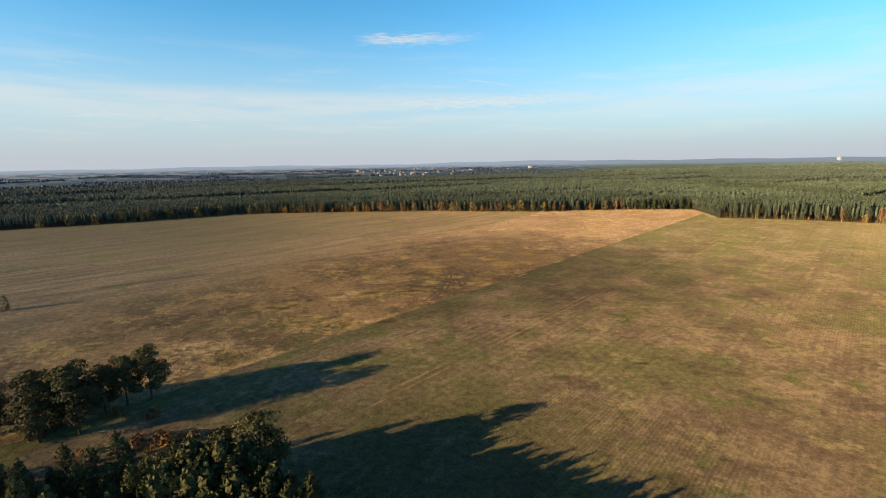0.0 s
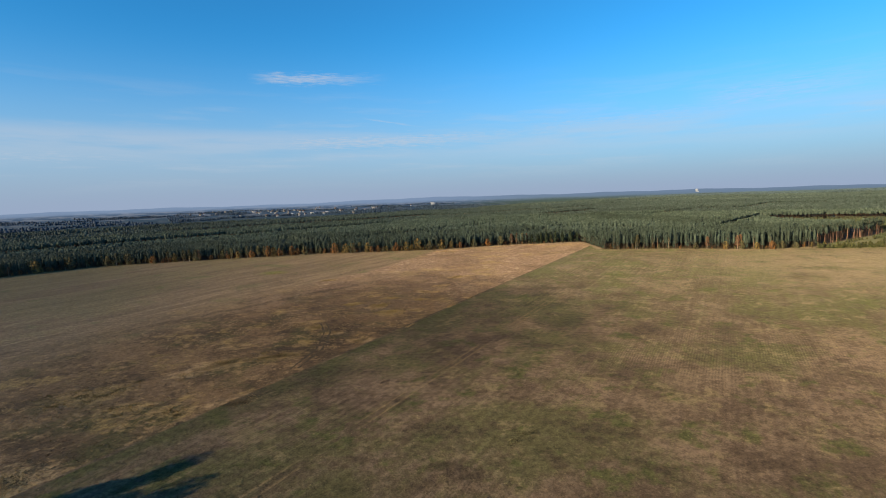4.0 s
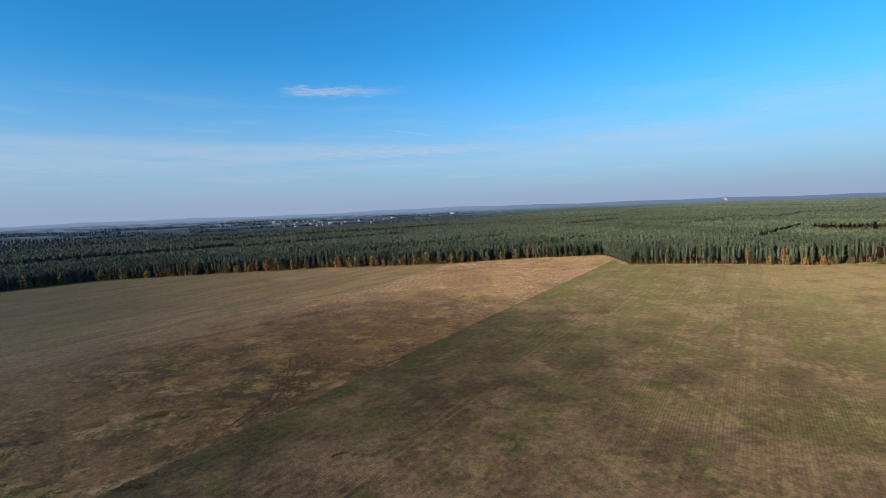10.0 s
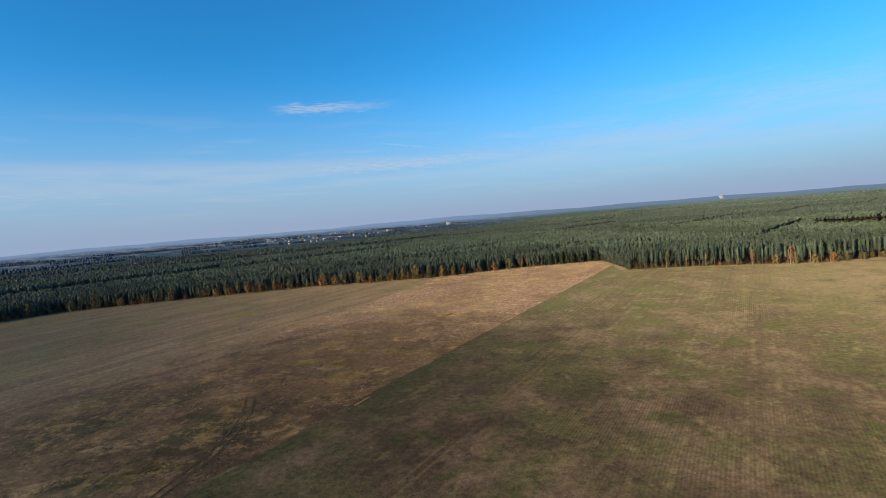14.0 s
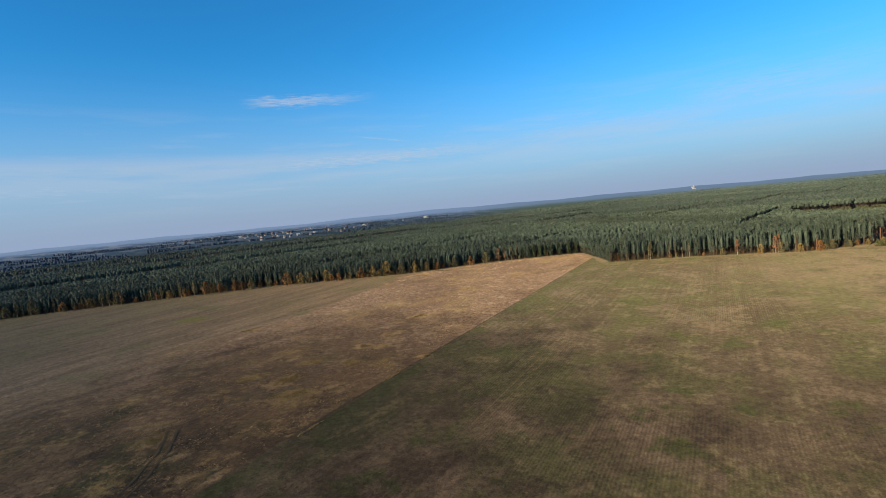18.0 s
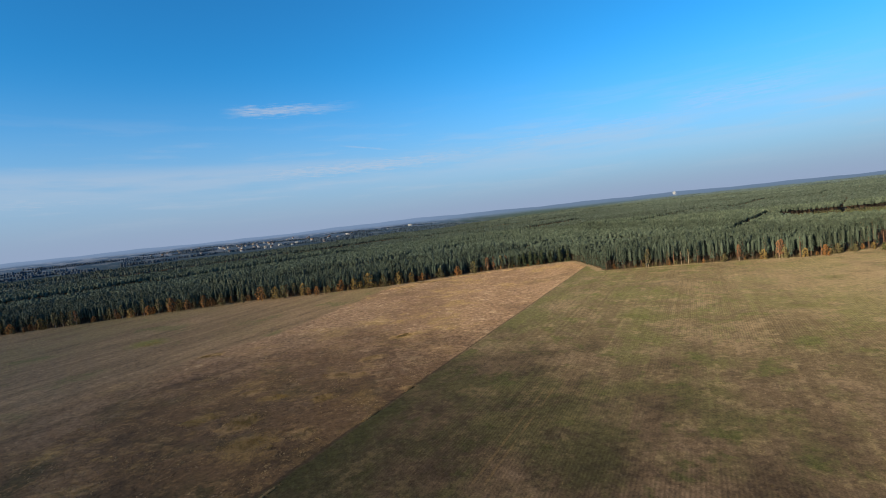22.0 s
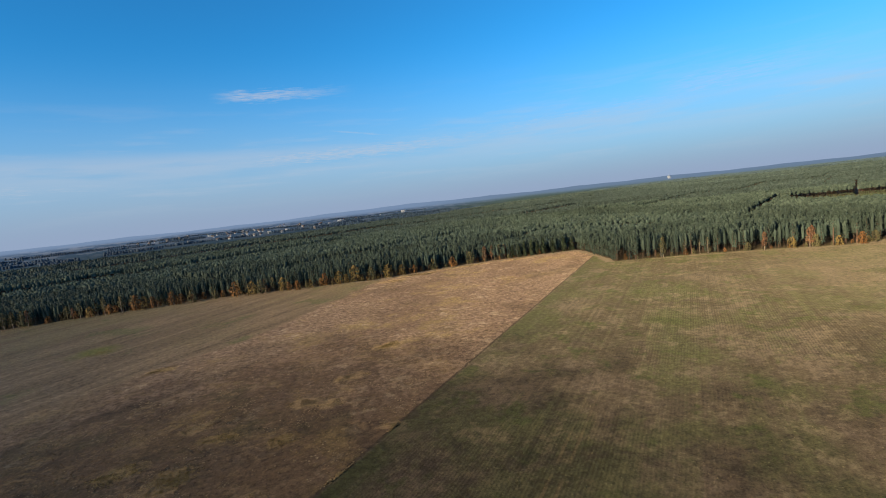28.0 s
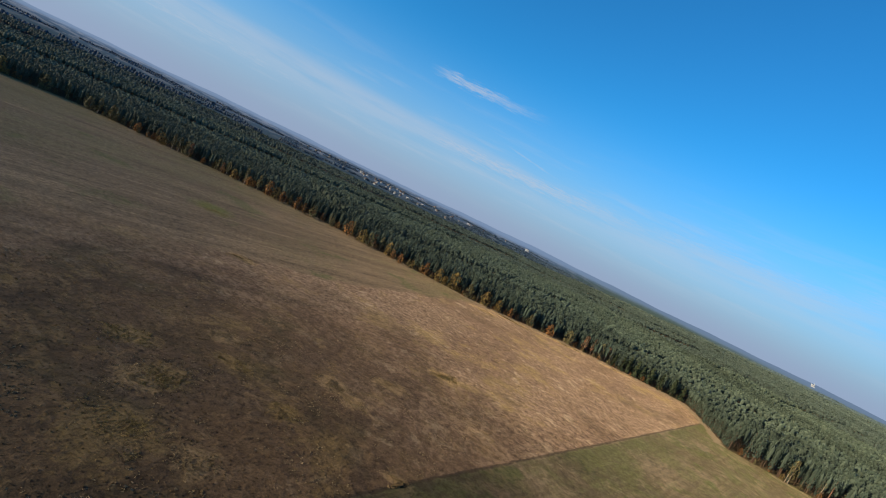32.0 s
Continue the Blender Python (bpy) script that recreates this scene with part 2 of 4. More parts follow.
    # darker about the near end of the boundary, on both sides of it, and lighter in the south
    sown = blend(t, mul(spot(272, 205, 115), bare(mid, 0.30, 0.62, 0.8)), sown, (0.228, 0.190, 0.122))
    # green grass by the plantation, darkened to deepen the shadow cast on it
    shadow_grass = mul(spot(0, 62, 36), bare(mid, 0.34, 0.58, 0.8))
    sown = blend(t, shadow_grass, sown, (0.056, 0.057, 0.021))
    darker_spot = mul(spot(36, 190, 96), 0.46)
    # the rough strip: dead heather and straw, darker and tufted towards the south
    fleck = blots(0.55, 17.0, 6, 0.78)
    rough_far = blend(t, bare(add(drawn(0.02, 0.05, 31.0), mul(calc(t, "SUBTRACT", fleck, 0.5), 0.3)), 0.40, 0.60), (0.310, 0.228, 0.154), (0.228, 0.160, 0.106))
    rough_far = blend(t, bare(fleck, 0.45, 0.60, 0.9), rough_far, (0.128, 0.088, 0.058))
    rough_far = blend(t, bare(add(blots(0.055, 27.0, 6, 0.68), mul(calc(t, "SUBTRACT", fleck, 0.5), 0.25)), 0.53, 0.66, 0.75), rough_far, (0.320, 0.245, 0.110))
    rough_far = blend(t, bare(blots(0.21, 37.0, 5, 0.7), 0.56, 0.66, 0.8), rough_far, (0.400, 0.318, 0.218))
    rough_far = blend(t, bare(add(blots(0.035, 47.0, 6, 0.66), mul(calc(t, "SUBTRACT", fleck, 0.5), 0.3)), 0.54, 0.66, 0.7), rough_far, (0.128, 0.094, 0.058))
    rough_near = blend(t, bare(add(blots(0.06, 57.0, 6, 0.66), mul(calc(t, "SUBTRACT", fleck, 0.5), 0.3)), 0.38, 0.62), (0.088, 0.063, 0.036), (0.205, 0.140, 0.076))
    rough_near = blend(t, bare(blots(0.045, 67.0, 6, 0.66), 0.50, 0.64, 0.7), rough_near, (0.070, 0.076, 0.026))
    rough_near = blend(t, bare(blots(0.30, 77.0, 5, 0.72), 0.52, 0.63, 0.85), rough_near, (0.285, 0.200, 0.100))
    rough_near = blend(t, bare(add(blots(0.07, 87.0, 6, 0.66), mul(calc(t, "SUBTRACT", fleck, 0.5), 0.35)), 0.55, 0.66, 0.85), rough_near, (0.310, 0.226, 0.092))
    rough_near = blend(t, bare(blots(1.1, 3.0, 4, 0.7), 0.56, 0.68, 0.35), rough_near, (0.050, 0.040, 0.027))
    tuft = mul(calc(t, "SUBTRACT", blots(0.42, 7.0, 5, 0.7), 0.5), 2.6)
    yellow_grass, pale_grass = 0.0, 0.0
    for x, y, rx, ry, _, yellow in PATCHES:
        d = calc(t, "SQRT", add(calc(t, "POWER", mul(calc(t, "SUBTRACT", px, x), 1 / rx), 2.0), calc(t, "POWER", mul(calc(t, "SUBTRACT", py, y), 0.7 / ry), 2.0)))
        d = smooth(t, add(d, tuft), 1.35, 0.45)
        if yellow:
            yellow_grass = calc(t, "MAXIMUM", yellow_grass, d)
        else:
            pale_grass = calc(t, "MAXIMUM", pale_grass, d)
    far = smooth(t, add(side((46, 222), (0.35, 0.93)), mul(calc(t, "SUBTRACT", blots(0.03, 97.0, 5, 0.65), 0.5), 190.0)), -70.0, 60.0)
    rough_strip = blend(t, far, rough_near, rough_far)
    rough_strip = blend(t, mul(pale_grass, 0.95), rough_strip, (0.430, 0.312, 0.168))
    rough_strip = blend(t, mul(yellow_grass, 0.95), rough_strip, (0.335, 0.243, 0.112))
    # the meadow on the far side of it: brown, streaked, green towards the wood and in the west
    streak = drawn(0.010, 0.11, 52.0, 5, 0.64)
    meadow = blend(t, bare(streak, 0.40, 0.60), (0.205, 0.154, 0.100), (0.285, 0.215, 0.142))
    meadow = blend(t, bare(drawn(0.03, 0.28, 62.0, 5, 0.66), 0.53, 0.66, 0.75), meadow, (0.350, 0.272, 0.172))
    meadow = blend(t, bare(drawn(0.025, 0.22, 72.0, 5, 0.66), 0.53, 0.66, 0.7), meadow, (0.140, 0.106, 0.070))
    lush = add(add(blots(0.010, 15.0, 5, 0.6), mul(calc(t, "SUBTRACT", streak, 0.5), 0.5)), add(mul(smooth(t, py, 255.0, 345.0), 0.10), mul(smooth(t, px, -115.0, -190.0), 0.10)))
    meadow = blend(t, bare(lush, 0.51, 0.68, 0.5), meadow, (0.200, 0.182, 0.090))
    meadow = blend(t, bare(add(blots(0.05, 25.0, 5), mul(combed, 0.5)), 0.58, 0.68, 0.6), meadow, (0.140, 0.158, 0.062))
    meadow = blend(t, mul(spot(-36, 312, 11), 0.8), meadow, (0.185, 0.200, 0.050))
    north = calc(t, "SUBTRACT", 1.0, mul(smooth(t, add(py, mul(calc(t, "SUBTRACT", big, 0.5), 70.0)), 200.0, 290.0), 0.20))
    meadow = blend(t, 1.0, meadow, node(t, "ShaderNodeCombineXYZ", X=mul(north, 0.98), Y=north, Z=mul(north, 0.96)).outputs[0], "MULTIPLY")
    # where the strip meets it: a bent line, sharp by the wood and lost in the south
    bend = node(t, "ShaderNodeFloatCurve", Value=calc(t, "DIVIDE", py, 400.0))
    bend.mapping.curves[0].points[0].location = (0.0, 0.03)
    bend.mapping.curves[0].points[1].location = (1.0, 0.725)
    for y, x in ((150, -92), (215, -50), (262, -12), (275, 1), (287, 15), (305, 30), (330, 45), (372, 72)):
        bend.mapping.curves[0].points.new(y / 400.0, 0.5 + x / 400.0)
    bend.mapping.update()
    rim = mul(calc(t, "SUBTRACT", bend.outputs[0], 0.5), 400.0)
    w = add(mul(calc(t, "SUBTRACT", px, rim), 0.8), mul(calc(t, "SUBTRACT", mid, 0.5), 12.0))
    join = add(mul(smooth(t, py, 285.0, 215.0), 26.0), 2.5)
    left = blend(t, smooth(t, calc(t, "DIVIDE", w, join), -1.0, 1.0), meadow, rough_strip)
    # dark weedy banks: an old plough line through the rough ground
    old = calc(t, "ABSOLUTE", add(side((-13, 230), (0.57, -0.82)), mul(calc(t, "SUBTRACT", blots(0.02, 7.0, 4), 0.5), 12.0)))
    old = mul(mul(smooth(t, old, 3.4, 0.6), smooth(t, px, 38.0, 20.0)), bare(blots(0.05, 19.0, 4), 0.34, 0.54))
    left = blend(t, mul(old, 0.5), left, (0.072, 0.056, 0.036))
    edge = add(v, mul(calc(t, "SUBTRACT", blots(0.25, 0.0, 4, 0.7), 0.5), 1.6))
    colour = blend(t, smooth(t, edge, -0.4, 0.4), left, sown)
    # the greener headland beside the boundary and the dark furrow on it
    strip = mul(smooth(t, edge, 0.2, 1.2), smooth(t, add(edge, mul(calc(t, "SUBTRACT", comb, 0.5), 8.0)), 9.0, 2.5))
    strip = mul(strip, bare(blots(0.05, 29.0, 4), 0.38, 0.60))
    colour = blend(t, mul(strip, 0.9), colour, blend(t, further, (0.066, 0.076, 0.026), (0.098, 0.104, 0.044)))
    furrow = mul(smooth(t, calc(t, "ABSOLUTE", edge), 0.55, 0.1), smooth(t, py, 150.0, 175.0))
    colour = blend(t, mul(furrow, 0.7), colour, (0.06, 0.045, 0.03))
    tram = calc(t, "ABSOLUTE", calc(t, "SUBTRACT", calc(t, "ABSOLUTE", calc(t, "SUBTRACT", v, 32.0)), 0.9))
    tram = mul(mul(smooth(t, tram, 0.40, 0.1), bare(blots(0.06, 39.0, 3), 0.40, 0.58)), smooth(t, py, 205.0, 180.0))
    colour = blend(t, mul(tram, 0.55), colour, (0.205, 0.155, 0.080))
    # the weedy dark ground before the eastern wood
    weeds = mul(smooth(t, calc(t, "ABSOLUTE", side((312, 206), (0.80, -0.60))), 9.0, 3.0), smooth(t, calc(t, "ABSOLUTE", side((312, 206), (0.60, 0.80))), 34.0, 20.0))
    colour = blend(t, mul(weeds, bare(blots(0.12, 49.0, 5), 0.40, 0.58, 0.75)), colour, (0.085, 0.082, 0.044))
    # a lift in tone towards the south, whatever grows there
    dry = mul(smooth(t, add(py, mul(calc(t, "SUBTRACT", big, 0.5), 60.0)), 140.0, 80.0), 0.26)
    k = add(add(1.0, mul(darker_spot, -1.0)), dry)
    colour = blend(t, 1.0, colour, node(t, "ShaderNodeCombineXYZ", X=k, Y=k, Z=k).outputs[0], "MULTIPLY")
    # open country beyond the woods
    away = smooth(t, node(t, "ShaderNodeVectorMath", {"operation": "LENGTH"}, i0=p).outputs["Value"], 700.0, 1100.0)
    country = blend(t, smooth(t, noise_at(t, stretched(t, p, 95, 0.0016, 0.005), 1.0, 3), 0.45, 0.6), (0.115, 0.125, 0.08), (0.30, 0.23, 0.16))
    colour = blend(t, away, colour, country)
    tone = add(mul(bare(fine, 0.36, 0.64), 0.46), add(mul(bare(grain, 0.36, 0.64), 0.46), add(mul(mid, 0.3), 0.38)))
    tone = mul(tone, share)
    colour = blend(t, 1.0, colour, node(t, "ShaderNodeCombineXYZ", X=mul(tone, 1.03), Y=mul(tone, 0.985), Z=mul(tone, 0.96)).outputs[0], "MULTIPLY")
    return colour, add(fine, mul(grain, 0.4))


def ground_material():
    m, t, b = material("field soil and grass", 0.95)
    colour, height = land_colour(t, place_of(t), 1.0)          # bare soil and litter between the blades
    t.links.new(colour, b.inputs["Base Color"])
    bumped(t, b, height, 0.8, 0.2)
    return m


def turf_material():
    m, t, b = material("standing stubble and grass", 0.8)
    colour, _ = land_colour(t, place_of(t), 1.2)
    k = calc(t, "ADD", calc(t, "MULTIPLY", node(t, "ShaderNodeNewGeometry").outputs["Random Per Island"], 0.7), 0.65)
    colour = blend(t, 1.0, colour, node(t, "ShaderNodeCombineXYZ", X=k, Y=k, Z=calc(t, "MULTIPLY", k, 0.9)).outputs[0], "MULTIPLY")
    t.links.new(colour, b.inputs["Base Color"])
    return m


def plain(name, c1, c2, scale=1.5, rough=0.9, bump=0.3, detail=4.0, random_tone=0.0):
    m, t, b = material(name, rough)
    p = place_of(t)
    col = blend(t, smooth(t, noise_at(t, p, scale, detail, 0.65), 0.3, 0.7), c1, c2)
    if random_tone:
        r = node(t, "ShaderNodeObjectInfo").outputs["Random"]
        k = calc(t, "ADD", calc(t, "MULTIPLY", r, random_tone), 1.0 - random_tone / 2)
        col = blend(t, 1.0, col, node(t, "ShaderNodeCombineXYZ", X=k, Y=k, Z=k).outputs[0], "MULTIPLY")
    t.links.new(col, b.inputs["Base Color"])
    bumped(t, b, noise_at(t, p, scale * 6, 3, 0.6), bump, min(0.08, 0.1 / scale))
    return m


def foliage(name, dark, light, stand=0.02, east=None, random_tone=0.35):
    """Needles or leaves: each clump has its own tone, each stand and each tree a little of its own too."""
    m, t, b = material(name, 0.75)
    p = place_of(t)
    g = node(t, "ShaderNodeNewGeometry").outputs["Random Per Island"]
    col = blend(t, g, dark, light)
    if east:          # the needles turn lighter and yellower towards the east
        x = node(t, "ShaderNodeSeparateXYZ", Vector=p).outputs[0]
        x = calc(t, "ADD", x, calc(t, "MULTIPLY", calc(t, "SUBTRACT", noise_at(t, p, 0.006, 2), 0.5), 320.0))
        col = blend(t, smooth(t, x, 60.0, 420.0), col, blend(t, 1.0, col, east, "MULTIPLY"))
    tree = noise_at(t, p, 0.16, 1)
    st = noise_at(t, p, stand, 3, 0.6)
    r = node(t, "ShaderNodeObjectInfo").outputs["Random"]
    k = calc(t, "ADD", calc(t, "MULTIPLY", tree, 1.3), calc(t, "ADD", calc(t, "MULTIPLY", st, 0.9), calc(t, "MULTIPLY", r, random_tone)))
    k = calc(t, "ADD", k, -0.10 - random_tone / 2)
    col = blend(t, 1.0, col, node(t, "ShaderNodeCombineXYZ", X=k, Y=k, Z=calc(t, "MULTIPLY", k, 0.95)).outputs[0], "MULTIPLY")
    t.links.new(col, b.inputs["Base Color"])
    return m


M_GROUND = ground_material()
M_FLOOR = plain("needle litter", (0.045, 0.035, 0.022), (0.08, 0.06, 0.03), 0.4)
M_CLEAR = plain("clearing grass", (0.076, 0.092, 0.042), (0.135, 0.126, 0.068), 0.12)
M_SAND = plain("sandy grass path", (0.235, 0.185, 0.125), (0.165, 0.132, 0.085), 0.5)
M_BARK = plain("pine bark", (0.120, 0.076, 0.050), (0.065, 0.050, 0.038), 3.0, random_tone=0.4)
M_REDBARK = plain("reddish pine bark", (0.27, 0.165, 0.11), (0.17, 0.105, 0.075), 3.0, random_tone=0.4)
M_BIRCH = plain("birch bark", (0.40, 0.33, 0.26), (0.20, 0.16, 0.12), 2.0)
# needle green with some blue added for the haze of the air
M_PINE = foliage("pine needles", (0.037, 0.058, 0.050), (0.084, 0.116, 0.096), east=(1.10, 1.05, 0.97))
M_GROVE = foliage("broad pine needles", (0.030, 0.038, 0.018), (0.105, 0.100, 0.042))
M_YOUNG = foliage("young pine needles", (0.027, 0.037, 0.015), (0.120, 0.124, 0.050))
M_OAK = foliage("autumn oak leaves", (0.180, 0.088, 0.034), (0.290, 0.150, 0.058))
M_GOLD = foliage("yellowing birch leaves", (0.150, 0.112, 0.042), (0.270, 0.195, 0.074))
M_DULL = foliage("fading willow leaves", (0.100, 0.095, 0.048), (0.175, 0.155, 0.080))
# the next three are lighter and bluer: distance haze put into the base colour
M_HAZED_WOOD = foliage("distant conifers with haze in the colour", (0.042, 0.066, 0.062), (0.086, 0.120, 0.110), 0.005, east=(1.10, 1.05, 0.98))
M_MISTWOOD = foliage("far trees with mist in the colour", (0.046, 0.072, 0.084), (0.082, 0.118, 0.132), 0.004)
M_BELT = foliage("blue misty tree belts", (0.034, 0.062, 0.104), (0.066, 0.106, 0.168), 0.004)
M_SEEDLING = foliage("young plantation needles", (0.058, 0.076, 0.042), (0.140, 0.165, 0.090))
M_DARK = foliage("spruce needles", (0.018, 0.030, 0.018), (0.045, 0.060, 0.030))
M_RUST = foliage("rust-brown leaves", (0.145, 0.076, 0.046), (0.240, 0.130, 0.075))
# white walls, greyed and blued in the base colour to stand for haze
M_HAZED_WHITE = plain("haze-greyed white render", (0.38, 0.42, 0.48), (0.30, 0.33, 0.38), 0.3)
M_TAN = plain("tan render", (0.30, 0.28, 0.26), (0.24, 0.22, 0.21), 0.3)
M_TILE = plain("red roof tiles", (0.13, 0.095, 0.09), (0.10, 0.08, 0.08), 0.8)
M_SLATE = plain("grey roof sheets", (0.22, 0.22, 0.23), (0.15, 0.15, 0.16), 0.8)
M_PALE = plain("pale roof sheets", (0.42, 0.44, 0.48), (0.36, 0.38, 0.42), 0.3)
# sand dimmed and blued in its colour, as through haze
M_HAZED_SAND = plain("pale sand", (0.26, 0.27, 0.30), (0.20, 0.21, 0.24), 0.02)
M_PANE = plain("dark window glass", (0.05, 0.06, 0.07), (0.04, 0.05, 0.06), 1.0, 0.1)
M_TURF = turf_material()
M_TUSSOCK = foliage("tufted dead grass", (0.13, 0.100, 0.060), (0.34, 0.26, 0.155))
M_STRAW = foliage("dry straw blades", (0.200, 0.146, 0.080), (0.340, 0.250, 0.135))
M_YELLOW = foliage("yellow grass blades", (0.160, 0.116, 0.050), (0.280, 0.204, 0.082))


def hill_glow_material():
    """Far woods, fields and hills: mist and daylight painted into colours that glow by themselves."""
    m, t, b = material("glowing far land with painted mist", 1.0)
    p = place_of(t)
    xyz = node(t, "ShaderNodeSeparateXYZ", Vector=p)
    x, y = calc(t, "SUBTRACT", xyz.outputs[0], 40), calc(t, "SUBTRACT", xyz.outputs[1], 90)
    az = calc(t, "MULTIPLY", calc(t, "ARCTAN2", x, y), 57.2958)
    r = calc(t, "SQRT", calc(t, "ADD", calc(t, "MULTIPLY", x, x), calc(t, "MULTIPLY", y, y)))
    rings = node(t, "ShaderNodeCombineXYZ", X=calc(t, "MULTIPLY", az, 0.62), Y=calc(t, "MULTIPLY", calc(t, "LOGARITHM", r, 2.718), 6.0), Z=1.0).outputs[0]
    patch = noise_at(t, rings, 1.0, 5, 0.62)
    right = smooth(t, az, 8.0, 26.0)
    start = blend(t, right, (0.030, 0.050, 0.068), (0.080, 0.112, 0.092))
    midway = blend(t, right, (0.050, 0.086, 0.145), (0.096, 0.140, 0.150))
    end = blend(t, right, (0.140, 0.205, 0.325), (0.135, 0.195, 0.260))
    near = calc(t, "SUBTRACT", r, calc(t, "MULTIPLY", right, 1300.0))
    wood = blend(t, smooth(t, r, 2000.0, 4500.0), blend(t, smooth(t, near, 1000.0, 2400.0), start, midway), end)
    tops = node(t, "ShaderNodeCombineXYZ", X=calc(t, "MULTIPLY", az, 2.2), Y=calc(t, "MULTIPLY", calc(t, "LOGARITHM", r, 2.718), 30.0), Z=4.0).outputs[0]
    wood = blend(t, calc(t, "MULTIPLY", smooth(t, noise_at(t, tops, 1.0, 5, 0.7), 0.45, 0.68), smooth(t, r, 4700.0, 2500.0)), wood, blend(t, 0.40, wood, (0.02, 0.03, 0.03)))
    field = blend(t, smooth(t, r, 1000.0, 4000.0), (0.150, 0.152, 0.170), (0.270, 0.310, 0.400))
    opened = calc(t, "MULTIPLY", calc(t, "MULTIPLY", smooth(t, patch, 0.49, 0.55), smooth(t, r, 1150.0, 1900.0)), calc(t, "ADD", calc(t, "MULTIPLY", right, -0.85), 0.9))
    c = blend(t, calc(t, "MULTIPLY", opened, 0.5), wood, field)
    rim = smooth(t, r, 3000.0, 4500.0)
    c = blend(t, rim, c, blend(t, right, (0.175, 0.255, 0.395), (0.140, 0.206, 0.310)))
    # the land emits its hazy colour instead of taking the sun
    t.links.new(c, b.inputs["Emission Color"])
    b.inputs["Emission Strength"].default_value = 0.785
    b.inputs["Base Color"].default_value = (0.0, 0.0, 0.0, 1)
    b.inputs["Specular IOR Level"].default_value = 0.0
    return m


M_HILL_GLOW = hill_glow_material()


# ---- building helpers ----
def mesh_of(name, verts, faces, mat):
    """A mesh from arrays; faces is an n x 3 or n x 4 array, or a list of such."""
    me = bpy.data.meshes.new(name)
    verts = np.asarray(verts, np.float32)
    lots = faces if isinstance(faces, list) else [faces]
    lots = [np.asarray(f, np.int32) for f in lots if len(f)]
    idx = np.concatenate([f.ravel() for f in lots])
    count = np.concatenate([np.full(len(f), f.shape[1], np.int32) for f in lots])
    me.vertices.add(len(verts))
    me.vertices.foreach_set("co", verts.ravel())
    me.loops.add(len(idx))
    me.loops.foreach_set("vertex_index", idx)
    me.polygons.add(len(count))
    me.polygons.foreach_set("loop_start", np.concatenate([[0], np.cumsum(count)[:-1]]).astype(np.int32))
    me.update(calc_edges=True)
    me.materials.append(mat)
    return me


def under(parent, name, me, label=""):
    ob = new(name, me)
    ob.parent = parent
    return tagged(ob, label)


def tube(points, radii, sides=6):
    """Vertices and quads of a tapered limb along points."""
    pts, V, F = np.array(points, float), [], []
    for i, (p, r) in enumerate(zip(pts, radii)):
        d = pts[min(i + 1, len(pts) - 1)] - pts[max(i - 1, 0)]
        d /= np.linalg.norm(d)
        a = np.cross(d, (0, 1, 0.3))
        a /= np.linalg.norm(a)
        c = np.cross(d, a)
        for k in range(sides):
            w = 2 * math.pi * k / sides
            V.append(p + r * (math.cos(w) * a + math.sin(w) * c))
    for i in range(len(pts) - 1):
        for k in range(sides):
            q = (k + 1) % sides
            F.append((i * sides + k, i * sides + q, (i + 1) * sides + q, (i + 1) * sides + k))
    return np.array(V), np.array(F)


def joined(lots):
    V, F, n = [], [], 0
    for v, f in lots:
        V.append(v)
        F.append(f + n)
        n += len(v)
    return np.concatenate(V), np.concatenate(F)


def clumps(rng, centres, size, up=0.15, squash=0.7):
    """A bent quad of needles or leaves at each centre, facing outwards and up with some disorder."""
    n = len(centres)
    out = centres * (1.0, 1.0, 0.0)
    out /= np.linalg.norm(out, axis=1)[:, None] + 0.05
    nrm = out + rng.normal(0, 0.45, (n, 3))
    nrm[:, 2] = np.abs(nrm[:, 2]) + up
    nrm /= np.linalg.norm(nrm, axis=1)[:, None]
    a = np.cross(nrm, rng.normal(size=(n, 3)))
    a /= np.linalg.norm(a, axis=1)[:, None]
    c = np.cross(nrm, a)
    s = size * rng.uniform(0.55, 1.25, (n, 1))
    j = lambda: rng.uniform(0.7, 1.3, (n, 1))
    bend = nrm * s * 0.35
    quad = np.stack([centres - a * s * j() - bend, centres - c * s * squash * j(), centres + a * s * j() - bend, centres + c * s * squash * j()], 1)
    return quad.reshape(-1, 3), np.arange(4 * n).reshape(-1, 4)


